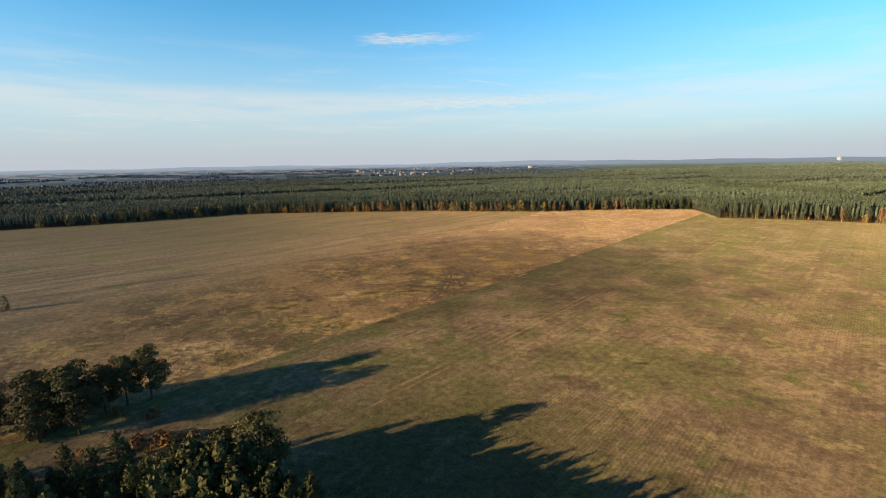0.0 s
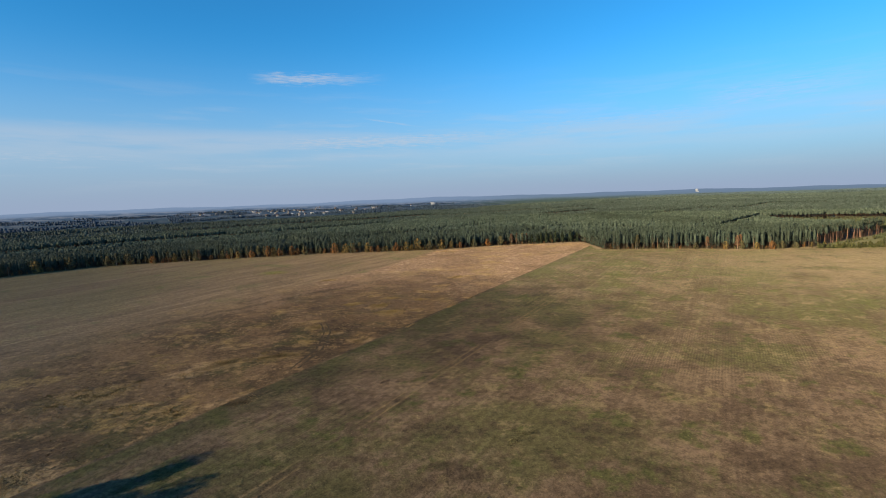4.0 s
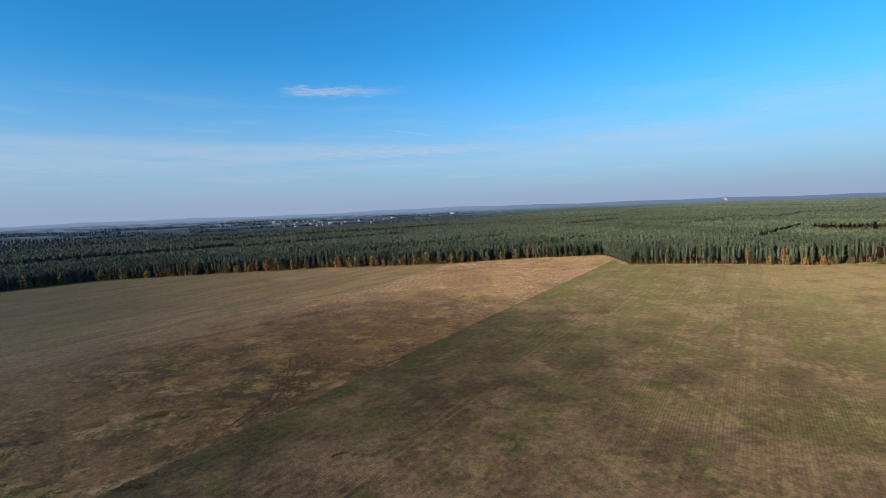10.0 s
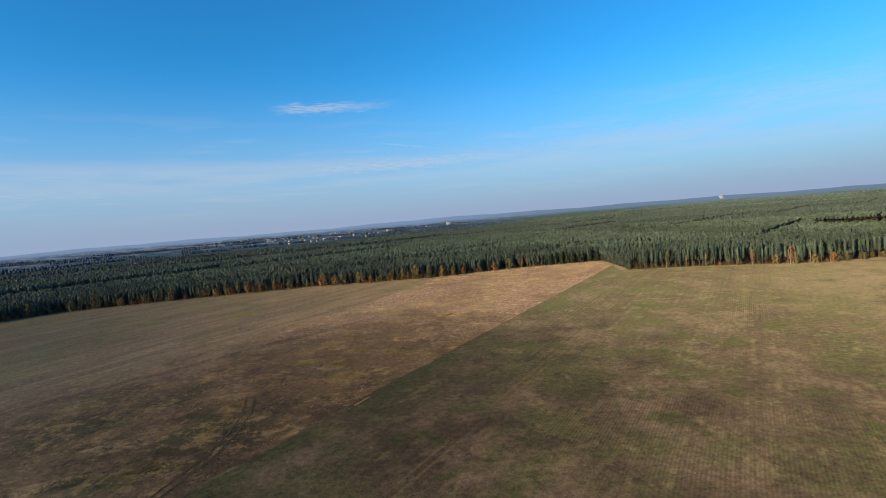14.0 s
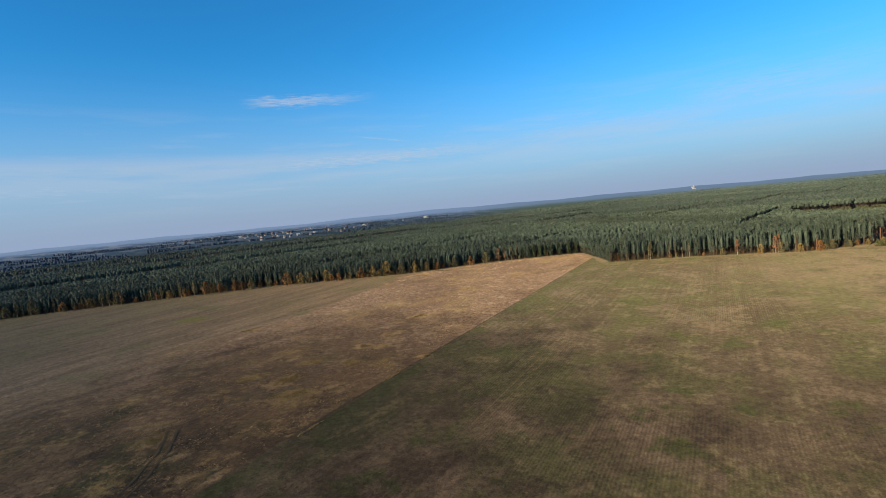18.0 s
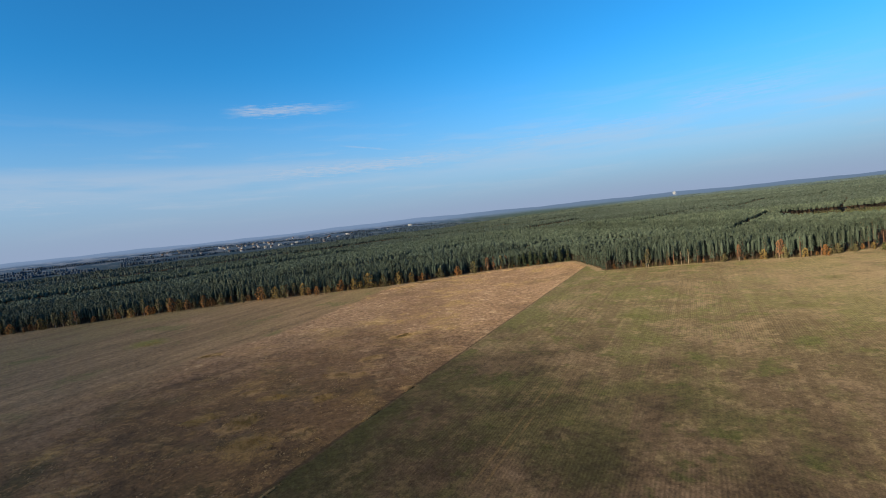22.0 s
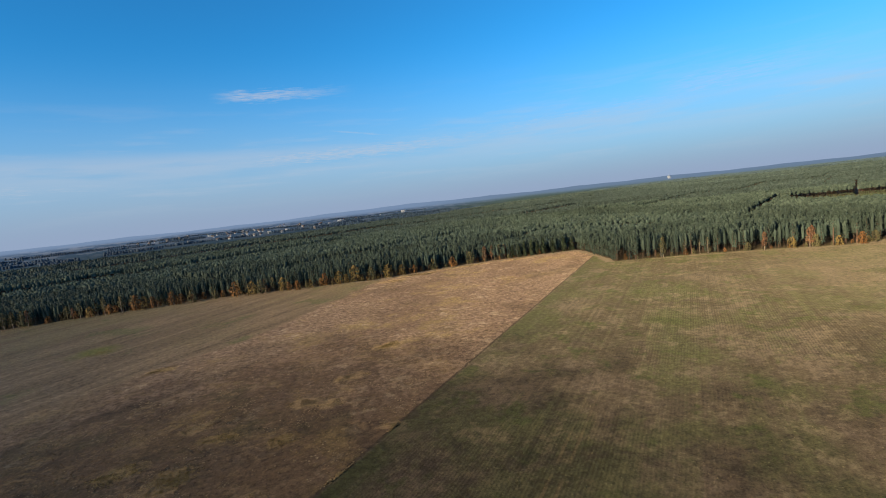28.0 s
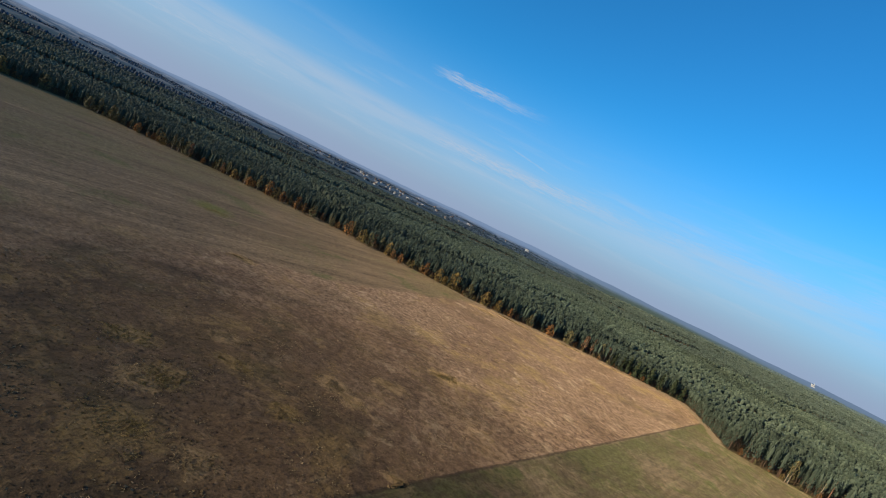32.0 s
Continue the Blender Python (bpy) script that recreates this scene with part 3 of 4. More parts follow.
def crown_points(rng, n, H, R, base, kind):
    """Places of the clumps in a crown: kind pine (a ragged egg high on the stem), young (a cone to the ground), leafy (a broad dome)."""
    h = rng.uniform(0, 1, n)
    ang = rng.uniform(0, 2 * math.pi, n)
    if kind == "young":
        prof = (1 - h) ** 0.62 * (0.80 + 0.20 * np.sin(h * 40 + 1.0)) + 0.03
    elif kind == "spire":
        prof = (1 - h ** 1.6) ** 0.7 * (0.84 + 0.16 * np.sin(h * 19)) * (0.62 + 0.38 * np.minimum(1, 3 * h))
    elif kind == "pine":
        prof = np.sin(math.pi * np.clip(h * 0.86 + 0.14, 0, 1)) ** 0.7 * (1.0 - 0.45 * h)
    else:
        prof = np.sqrt(np.clip(1 - (2 * h - 0.75) ** 2 / 1.6, 0.02, 1))
    if kind == "leafy":
        ang = ang + 0.35 * np.sin(3 * ang)
    lobes = 1 + 0.28 * np.sin(ang * 3 + h * 9 + rng.uniform(0, 6)) + 0.15 * np.sin(ang * 5 - h * 13)
    r = R * prof * lobes * np.sqrt(rng.uniform(0.40, 1.0, n))
    z = base + (H - base) * h
    return np.stack([r * np.cos(ang), r * np.sin(ang), z], 1)


def puff_points(rng, n, H, R, base, puffs):
    """Needles gathered in flat puffs at the ends of the boughs, with air between them."""
    h = rng.uniform(0.0, 1.0, puffs) ** 0.85
    ang = np.arange(puffs) * 2.4 + rng.uniform(-0.5, 0.5, puffs)
    reach = R * np.sqrt(np.clip(1 - (1.7 * h - 0.62) ** 2 / 1.25, 0.05, 1)) * rng.uniform(0.25, 1.0, puffs) ** 0.6
    hub = np.stack([reach * np.cos(ang), reach * np.sin(ang), base + (H - base) * (0.06 + 0.90 * h)], 1)
    size = R * rng.uniform(0.26, 0.46, puffs)
    k = rng.integers(0, puffs, n)
    d = rng.normal(size=(n, 3))
    d *= (rng.uniform(0.3, 1.0, n) ** 0.5 / np.linalg.norm(d, axis=1))[:, None]
    return hub[k] + d * size[k][:, None] * (1.0, 1.0, 0.55)


def whorl_points(rng, n, H, R, base):
    """Needles along the boughs of a young conifer, tier over tier, the boughs' tips bent up."""
    tiers = 13
    tier = rng.integers(0, tiers, n)
    bough = rng.integers(0, 6, n)
    h = (tier + 0.15 * np.sin(tier * 3.1 + bough)) / tiers
    ang = bough * 1.047 + tier * 0.7 + rng.normal(0, 0.16, n)
    q = np.sqrt(rng.uniform(0.05, 1.0, n))
    r = R * ((1 - h) ** 0.58 * (0.82 + 0.3 * np.sin(tier * 5.3 + bough * 2.1) ** 2) + 0.04) * q
    z = base + (H - base) * h + 0.35 * r * q + rng.normal(0, 0.10, n)
    out = np.stack([r * np.cos(ang), r * np.sin(ang), z], 1)
    lead = rng.uniform(0, 1, n) < 0.025
    out[lead] = np.stack([rng.normal(0, 0.08, n), rng.normal(0, 0.08, n), base + (H - base) * rng.uniform(0.85, 1.06, n)], 1)[lead]
    return out


def tree_meshes(seed, kind, H, R, base, n, size, leaf, bark, limbs=7):
    rng = np.random.default_rng(seed)
    lean = rng.normal(0, 0.12, 2)
    top = np.array([lean[0], lean[1], H * 0.93])
    lots = [tube([(0, 0, -0.3), top * 0.3, top * 0.65, top], [0.022 * H, 0.016 * H, 0.010 * H, 0.004 * H])]
    for i in range(limbs):
        q = base / H + (0.85 - base / H) * (i + 0.5) / limbs
        w = rng.uniform(0, 6.28)
        a = top * q
        L = R * (1.05 - 0.5 * q)
        e = a + np.array([math.cos(w) * L, math.sin(w) * L, L * rng.uniform(0.1, 0.5)])
        lots.append(tube([a, (a + e) / 2 + (0, 0, 0.1 * L), e], [0.006 * H, 0.004 * H, 0.0015 * H], 4))
    v, f = joined(lots)
    if kind == "puffs":
        places = puff_points(rng, n, H, R, base, 44)
    elif kind == "whorls":
        places = whorl_points(rng, n, H, R, base)
    else:
        places = crown_points(rng, n, H, R, base, kind)
    cv, cf = clumps(rng, places, size)
    return mesh_of("trunk", v, f, bark), mesh_of("crown", cv, cf, leaf)


def tree_thing(name, meshes, m, label, category, group=""):
    e = new(name)
    e.empty_display_size = 0.5
    e.matrix_world = m
    tagged(e, label, category, group)
    under(e, "trunk", meshes[0])
    under(e, "crown", meshes[1])
    return e


def inside(poly, x, y):
    """Which of the places lie in a polygon."""
    hit = np.zeros(len(x), bool)
    for (x0, y0), (x1, y1) in zip(poly, poly[1:] + poly[:1]):
        if y0 != y1:
            hit ^= ((y0 > y) != (y1 > y)) & (x < (x1 - x0) * (y - y0) / (y1 - y0) + x0)
    return hit


FOREST = LEFT_EDGE + RIGHT_EDGE[1:] + CLEARING[1:-1] + WING_EDGE + [(700, -400), (5200, -900), (5200, 5200), (-5200, 5200), (-5200, 900)]


def flat_sheet(name, poly, z, mat, label, category):
    pts = [Vector((x, y, z)) for x, y in poly]
    tris = []
    for a, b, c in geometry.tessellate_polygon([pts]):
        up = (pts[b] - pts[a]).cross(pts[c] - pts[a]).z > 0
        tris.append((a, b, c) if up else (a, c, b))
    return tagged(new(name, mesh_of(name, pts, np.array(tris), mat)), label, category, kind="structure")


# ---- ground ----
def build_ground():
    rings, n = [0, 30, 80, 160, 300, 500, 800, 1300, 2000, 3000, 4000, 4860], 96
    V, F = [(40, 90, 0)], []
    for r in rings[1:]:
        V += [(40 + r * math.cos(2 * math.pi * k / n), 90 + r * math.sin(2 * math.pi * k / n), 0) for k in range(n)]
    tri = np.array([(0, 1 + k, 1 + (k + 1) % n) for k in range(n)])
    quads = np.array([(1 + i * n + k, 1 + (i + 1) * n + k, 1 + (i + 1) * n + (k + 1) % n, 1 + i * n + (k + 1) % n) for i in range(len(rings) - 2) for k in range(n)])
    tagged(new("ground", mesh_of("ground", V, [tri, quads], M_GROUND)), "brown and green autumn farmland with sown rows and rough grass", "ground", kind="structure")


build_ground()
near_floor = LEFT_EDGE + RIGHT_EDGE[1:] + CLEARING[1:-1] + WING_EDGE + [(900, -300), (1500, 600), (900, 1150), (-900, 1100), (-1000, 400)]
flat_sheet("forest_floor", near_floor, 0.03, M_FLOOR, "dark needle litter under the pine forest", "forest floor")
flat_sheet("nursery_floor", NURSERY, 0.06, M_CLEAR, "grassy ground under the young pine plantation", "clearing")
flat_sheet("clearing", CLEARING, 0.02, M_CLEAR, "pale grassy clearing between pine stands", "clearing")



# ---- trees of the forest's edge ----
PINES = [tree_meshes(10 + i, "pine", 11.6 + 0.3 * i, 1.5 + 0.12 * (i % 3), (1.0, 2.6, 4.2)[i % 3], 300, 0.34, M_PINE, M_BARK) for i in range(6)]
LOW_PINE = tree_meshes(28, "pine", 12.6, 1.8, 0.9, 260, 0.45, M_PINE, M_BARK)
STEMS = [tree_meshes(30 + i, "pine", 12.6, 1.5, 7.8, 120, 0.42, M_PINE, M_REDBARK, 4) for i in range(2)]
SPRUCE = [tree_meshes(40 + i, "young", 10.0, 2.2, 0.4, 260, 0.5, M_DARK, M_BARK) for i in range(2)]
OAKS = [tree_meshes(50 + i, "leafy", 5.6, 1.8, 0.4, 260, 0.30, (M_OAK, M_GOLD, M_DULL)[i], M_BARK, 5) for i in range(3)]
TALL = [tree_meshes(60 + i, "leafy", 9.8, 1.5, 2.4, 260, 0.32, (M_RUST, M_DULL)[i], M_BIRCH, 5) for i in range(2)]
BARE = tree_meshes(70, "leafy", 10.0, 1.5, 4.0, 26, 0.35, M_DULL, M_BIRCH, 12)
SAPLING = [tree_meshes(75 + i, "young", 2.6, 1.0, 0.1, 90, 0.3, M_YOUNG, M_BARK, 3) for i in range(2)]


def along_line(pts, step, rng, jitter=0.8):
    out = []
    for (x0, y0), (x1, y1) in zip(pts, pts[1:]):
        d = math.hypot(x1 - x0, y1 - y0)
        for k in range(int(d / step)):
            q = (k + rng.uniform(0.2, 0.8)) * step / d
            out.append((x0 + (x1 - x0) * q + rng.gauss(0, jitter), y0 + (y1 - y0) * q + rng.gauss(0, jitter)))
    return out


def put_tree(rng, name, meshes, x, y, low, high, label, category, group=""):
    s = rng.uniform(low, high)
    return tree_thing(name, meshes, pose(x, y, 0, 0, 0, rng.uniform(0, 360)) @ Matrix.Scale(s, 4), label, category, group)


def edge_trees():
    rng = random.Random(5)
    for pts in (LEFT_EDGE[3:], RIGHT_EDGE[1:], WING_EDGE[:4]):
        for x, y in along_line(pts, 3.7, rng):
            put_tree(rng, "pine_tree", rng.choice(PINES + STEMS[:1] if pts is RIGHT_EDGE or x > 225 else PINES), x, y + 1.0, 0.74, 1.04, "dark green pine with brown stem at forest edge", "pine tree", "pines along the forest edge")
    # the dense younger stand beside the sandy corner
    for x, y in along_line(RIGHT_EDGE[:2], 2.0, rng, 0.5):
        put_tree(rng, "pine_tree", LOW_PINE, x + 1.5, y, 0.62, 0.8, "younger green pine leafed to the ground beside sandy path", "pine tree", "pines along the forest edge")
    # bare red stems on the clearing's edge
    for x, y in along_line([(330, 279), (345, 286), (403, 306), (446, 322)], 3.0, rng, 0.9) + along_line([(328, 284), (343, 291), (401, 311), (444, 327)], 3.0, rng, 1.2) + along_line([(328, 290), (342, 297), (399, 317)], 3.2, rng, 1.2):
        put_tree(rng, "pine_tree", rng.choice(STEMS), x, y, 0.85, 1.05, "pine with tall bare reddish stem beside the clearing", "pine tree", "bare-stemmed pines by the clearing")
    for x, y in along_line(CLEARING[-3:], 3.0, rng, 0.8):
        put_tree(rng, "pine_tree", rng.choice(PINES), x + 1, y - 2, 0.75, 0.95, "dark green pine in a row beside the clearing", "pine tree", "pines beside the clearing")
    for x, y in along_line([(352, 282), (400, 296), (440, 308)], 3.4, rng, 2.5) + along_line([(360, 262), (400, 274), (440, 292)], 4.5, rng, 4.0):
        put_tree(rng, "pine_sapling", rng.choice(SAPLING), x, y, 0.5, 1.1, "low green pine sapling on the grassy clearing", "sapling", "saplings by the clearing")
    for x, y in along_line([(312, 265), (324, 260.5), (346, 254.5), (368, 241)], 0.8, rng, 1.0):
        put_tree(rng, "pine_sapling", rng.choice(SAPLING), x, y, 0.9, 1.5, "low green pine sapling between field and clearing", "sapling", "saplings by the clearing")
    # autumn broadleaves along the foot of the wood
    for x, y, k, h in ((-87, 409, 2, 1.0), (-75, 405, 1, .9), (-65, 404, 0, .8), (-52, 403, 0, 1.25), (-48, 404, 1, 1.0), (-44, 404, 0, .9), (-34, 403, 0, 1.1), (-30, 404, 0, .8), (-24, 404, 2, 1.0),
                       (-12, 403, 2, .8), (-1, 400, 0, 1.2), (8, 398, 1, 1.2), (13, 397, 2, 1.1), (25, 395, 1, 1.15), (28, 394, 0, .8), (33, 390, 0, .8), (40, 393, 1, .7), (48, 394, 0, 1.1), (56, 392, 1, 1.0), (60, 391, 1, .8), (65, 389, 1, 1.3),
                       (74, 386, 2, 1.2), (84, 386, 1, 1.2), (92, 387, 1, .9), (100, 389, 0, .8), (112, 390, 2, 1.0), (124, 391, 0, .9), (136, 393, 2, 1.1), (-105, 405, 2, 1.2), (-120, 404, 1, .9), (-135, 404, 0, .8), (-150, 403, 2, 1.2), (-165, 403, 2, 1.0),
                       (-185, 395, 2, 1.3), (-200, 383, 1, 1.3), (-215, 371, 2, 1.2), (-228, 361, 1, 1.2), (-240, 352, 2, 1.4), (-255, 343, 1, 1.1), (-268, 336, 2, 1.3), (-282, 327, 2, 1.2),
                       (247, 299, 2, 1.0), (262, 289, 1, 1.2), (270, 284, 2, 1.2), (277, 279, 1, 1.1), (284, 274, 0, 1.3), (292, 274, 2, 1.1), (302, 273, 2, .9), (313, 272, 1, .8), (326, 274, 1, .7), (328, 200, 2, .9), (318, 180, 2, .8), (340, 212, 2, .9)):
        put_tree(rng, ("oak_shrub", "birch_shrub", "willow_shrub")[k], OAKS[k], x, y - 1.2, *((h * 1.15, h * 1.35) if x < 140 else (h * 0.75, h * 0.9)),
                 ("rust-orange autumn oak shrub at the forest's foot", "golden-yellow birch shrub at the forest's foot", "dull olive-brown willow shrub at the forest's foot")[k], "shrub", "autumn shrubs along the forest edge")
    for pts, n in ((LEFT_EDGE[3:], 4.2), (RIGHT_EDGE[1:], 6.0), (WING_EDGE[:4], 7.0)):
        for x, y in along_line(pts, n, rng, 1.2):
            k = rng.choice((0, 0, 1, 2, 2))
            put_tree(rng, ("oak_shrub", "birch_shrub", "willow_shrub")[k], OAKS[k], x, y - 0.6, 0.3, 0.8 if x < 60 else 0.6, ("small rust-brown oak bush at the forest's foot", "small yellowing birch bush at the forest's foot", "small olive-brown bush at the forest's foot")[k], "shrub", "low bushes along the forest edge")
    for x, y, k in ((146, 393, 0), (151, 394, 0), (156, 394, 1), (160, 395, 0), (253, 295, 0), (268, 285, 0), (271, 286, 0), (214, 317, 1), (-68, 405, 1), (-80, 406, 1), (-60, 405, 1), (-110, 405, 1), (-160, 404, 1)):
        put_tree(rng, "autumn_tree", TALL[k], x, y - 0.8, 0.85, 1.05, ("slender birch with thin rust-brown leaves", "slender birch with thin dull yellow leaves")[k], "birch tree", "birches along the forest edge")
    for x, y in along_line(LEFT_EDGE[3:8], 13.0, rng, 1.5):
        k = rng.choice((0, 1, 1))
        put_tree(rng, "autumn_tree", TALL[k], x, y - 0.6, 0.6, 0.95, ("slender birch with thin rust-brown leaves", "slender birch with thin dull yellow leaves")[k], "birch tree", "birches along the forest edge")
    for x, y in ((224, 313), (230, 310), (233.5, 308.5), (213, 317)):
        put_tree(rng, "bare_birch", BARE, x, y - 0.5, 0.7, 0.95, "nearly bare birch with a pale stem", "birch tree", "bare birches at the forest edge")
    for x, y in ((164, 391), (168, 389.5), (172, 390), (176, 388.5), (180, 389), (184, 387.5), (190, 386), (197, 385.5), (202, 384)):
        put_tree(rng, "spruce_tree", rng.choice(SPRUCE), x, y, 0.75, 1.0, "very dark green spruce branched to the ground", "spruce tree", "spruces at the forest edge")


edge_trees()


# ---- the young pines, the grove and the scrub under the start of the flight ----
YOUNG = [tree_meshes(80 + i, "whorls", 7.0 + 0.6 * i, 1.9 + 0.2 * (i % 2), 0.4, 4000, 0.115, M_YOUNG, M_BARK, 14) for i in range(4)]
YOUNG_BACK = [tree_meshes(85 + i, "whorls", 7.4 + 0.8 * i, 2.2, 0.2, 700, 0.40, M_YOUNG, M_BARK, 6) for i in range(2)]
GROVE = [tree_meshes(90 + i, "puffs", 10.6 - 0.8 * i, 3.4 - 0.2 * i, 2.2, 6000, 0.17, M_GROVE, M_BARK, 16) for i in range(3)]
BRACKEN = [tree_meshes(95 + i, "leafy", 1.4, 1.3, 0.05, 160, 0.22, (M_OAK, M_RUST, M_STRAW)[i], M_BARK, 4) for i in range(3)]
NEAR_WOOD = [(-120, 44), (-90, 42), (-68, 46), (-60, 48.5), (-45, 51), (-36, 52.5), (-24, 53), (-18, 46.5), (-12, 42), (-5, 33), (2, 20), (8, 5), (10, -25), (-120, -25)]


def near_wood():
    rng = random.Random(9)
    r2 = np.random.default_rng(9)
    g = np.arange(-120, 14, 2.4)
    x, y = [a.ravel() for a in np.meshgrid(g, np.arange(-24, 56, 2.4))]
    x, y = x + r2.uniform(-0.9, 0.9, len(x)), y + r2.uniform(-0.9, 0.9, len(y))
    front = np.interp(x, [-120, -90, -68, -45, -24, -18, -12, -5, 2, 8, 10], [44, 42, 46, 51, 53, 46.5, 42, 33, 20, 5, -25])
    ok = inside(NEAR_WOOD, x, y) & (y > front - np.where(x < -26, 11, 20)) & (x > -96)
    for px, py, edge in zip(x[ok], y[ok], front[ok]):
        put_tree(rng, "young_pine", rng.choice(YOUNG if py > edge - 8 and px < -8 else YOUNG_BACK), float(px), float(py), *((1.0, 1.25) if px > -16 else (0.85, 1.12) if px > -30 else (0.72, 1.08)), "young bushy pine, sunlit on one side, in a plantation", "pine tree", "young pines of the plantation")
    for px in np.arange(-32, 9, 1.9):
        edge = float(np.interp(px, [-32, -24, -18, -12, -5, 2, 8], [52, 53, 46.5, 42, 33, 20, 5]))
        for row in range(4):
            put_tree(rng, "young_pine", YOUNG_BACK[row % 2], float(px) + rng.uniform(-0.5, 0.5), edge - 1.5 - 1.9 * row, 0.88, 1.12, "young bushy pine, sunlit on one side, in a plantation", "pine tree", "young pines of the plantation")
    put_tree(rng, "dark_pine", GROVE[0], -23.5, 53.0, 1.0, 1.0, "broad dark pine at the plantation's corner", "pine tree")
    put_tree(rng, "dark_pine", GROVE[2], -27.5, 52.5, 0.95, 0.95, "broad dark pine at the plantation's corner", "pine tree")
    for x, y, k, s in ((-52.5, 77, 0, 0.95), (-55.5, 75, 1, 0.92), (-58, 73, 2, 0.9), (-57, 66, 0, 1.12), (-60.5, 68, 1, 1.05), (-61.5, 64, 0, 1.0), (-66, 69, 2, 1.0), (-71, 66, 1, 0.95), (-74.5, 68.5, 0, 0.85), (-69, 62, 2, 0.9), (-79, 64, 1, 0.9), (-84, 66, 0, 0.8)):
        put_tree(rng, "grove_pine", GROVE[k], x, y, s, s, "broad-crowned dark pine in a small grove on the field", "pine tree", "pines of the small grove")
    for i in range(20):
        x, y = rng.gauss(-41, 5.5), rng.gauss(63, 2.2)
        put_tree(rng, "bracken", rng.choice(BRACKEN), x, y, 0.5, 1.1, "rust-brown dry bracken clump beside the plantation", "bracken", "bracken by the grove")
    for i in range(16):
        put_tree(rng, "bracken", rng.choice(BRACKEN), rng.gauss(-60, 6), rng.gauss(70, 2.5), 0.6, 1.3, "rust-brown dry bracken clump beside the plantation", "bracken", "bracken by the grove")
    put_tree(rng, "field_bush", OAKS[2], -129, 132, 0.8, 0.8, "lone olive-brown bush on the open field", "shrub")
    put_tree(rng, "field_bush", OAKS[2], -133, 130, 0.7, 0.7, "lone olive-brown bush on the open field", "shrub")


near_wood()


# ---- the forest behind ----
def scatter(rng, step, rmin, rmax, az0, az1):
    """Jittered places on a grid within a sector seen from the field."""
    n = int(2 * rmax / step) + 1
    g = (np.arange(n) - n / 2) * step
    x, y = [a.ravel() for a in np.meshgrid(g + 40, g + 90)]
    x = x + rng.uniform(-0.48, 0.48, len(x)) * step
    y = y + rng.uniform(-0.48, 0.48, len(y)) * step
    r, az = np.hypot(x - 40, y - 90), np.degrees(np.arctan2(x - 40, y - 90))
    k = (r >= rmin) & (r < rmax) & (az > az0) & (az < az1)
    return x[k], y[k]


def stand_height(x, y):
    """Each stand of the plantation has its own age; rides run between them."""
    a, b = (x * 0.83 + y * 0.56) / 230.0, (-x * 0.56 + y * 0.83) / 95.0
    i, j = np.floor(a), np.floor(b + 0.35 * np.sin(i_wave(a)))
    k = np.sin(i * 12.9898 + j * 78.233) * 43758.5453
    return 0.74 + 0.34 * (k - np.floor(k))


def on_ride(x, y):
    """The narrow open rides between the stands."""
    a, b = (x * 0.83 + y * 0.56) / 230.0, (-x * 0.56 + y * 0.83) / 95.0
    b = b + 0.35 * np.sin(i_wave(a))
    return b - np.floor(b) < 0.034


def i_wave(a):
    return np.floor(a) * 2.4


def far_start(az):
    """How far off the misty land begins: nearer over the town than over the great wood."""
    return np.interp(az, [-40, -12, 4, 14, 26, 40], [860, 900, 1040, 1250, 1800, 3300])


def edge_depth(x, y):
    """How far a place lies behind the front of the wood, roughly."""
    front = np.interp(x, [-294, -174, -22, 75, 200, 201, 232, 281, 322, 323, 367, 420], [322, 405, 411, 387, 387, 326, 310, 277, 274, 290, 243, 240])
    return np.where(x > 323, np.minimum(np.abs(y - front) + 20, x - 300), y - front)


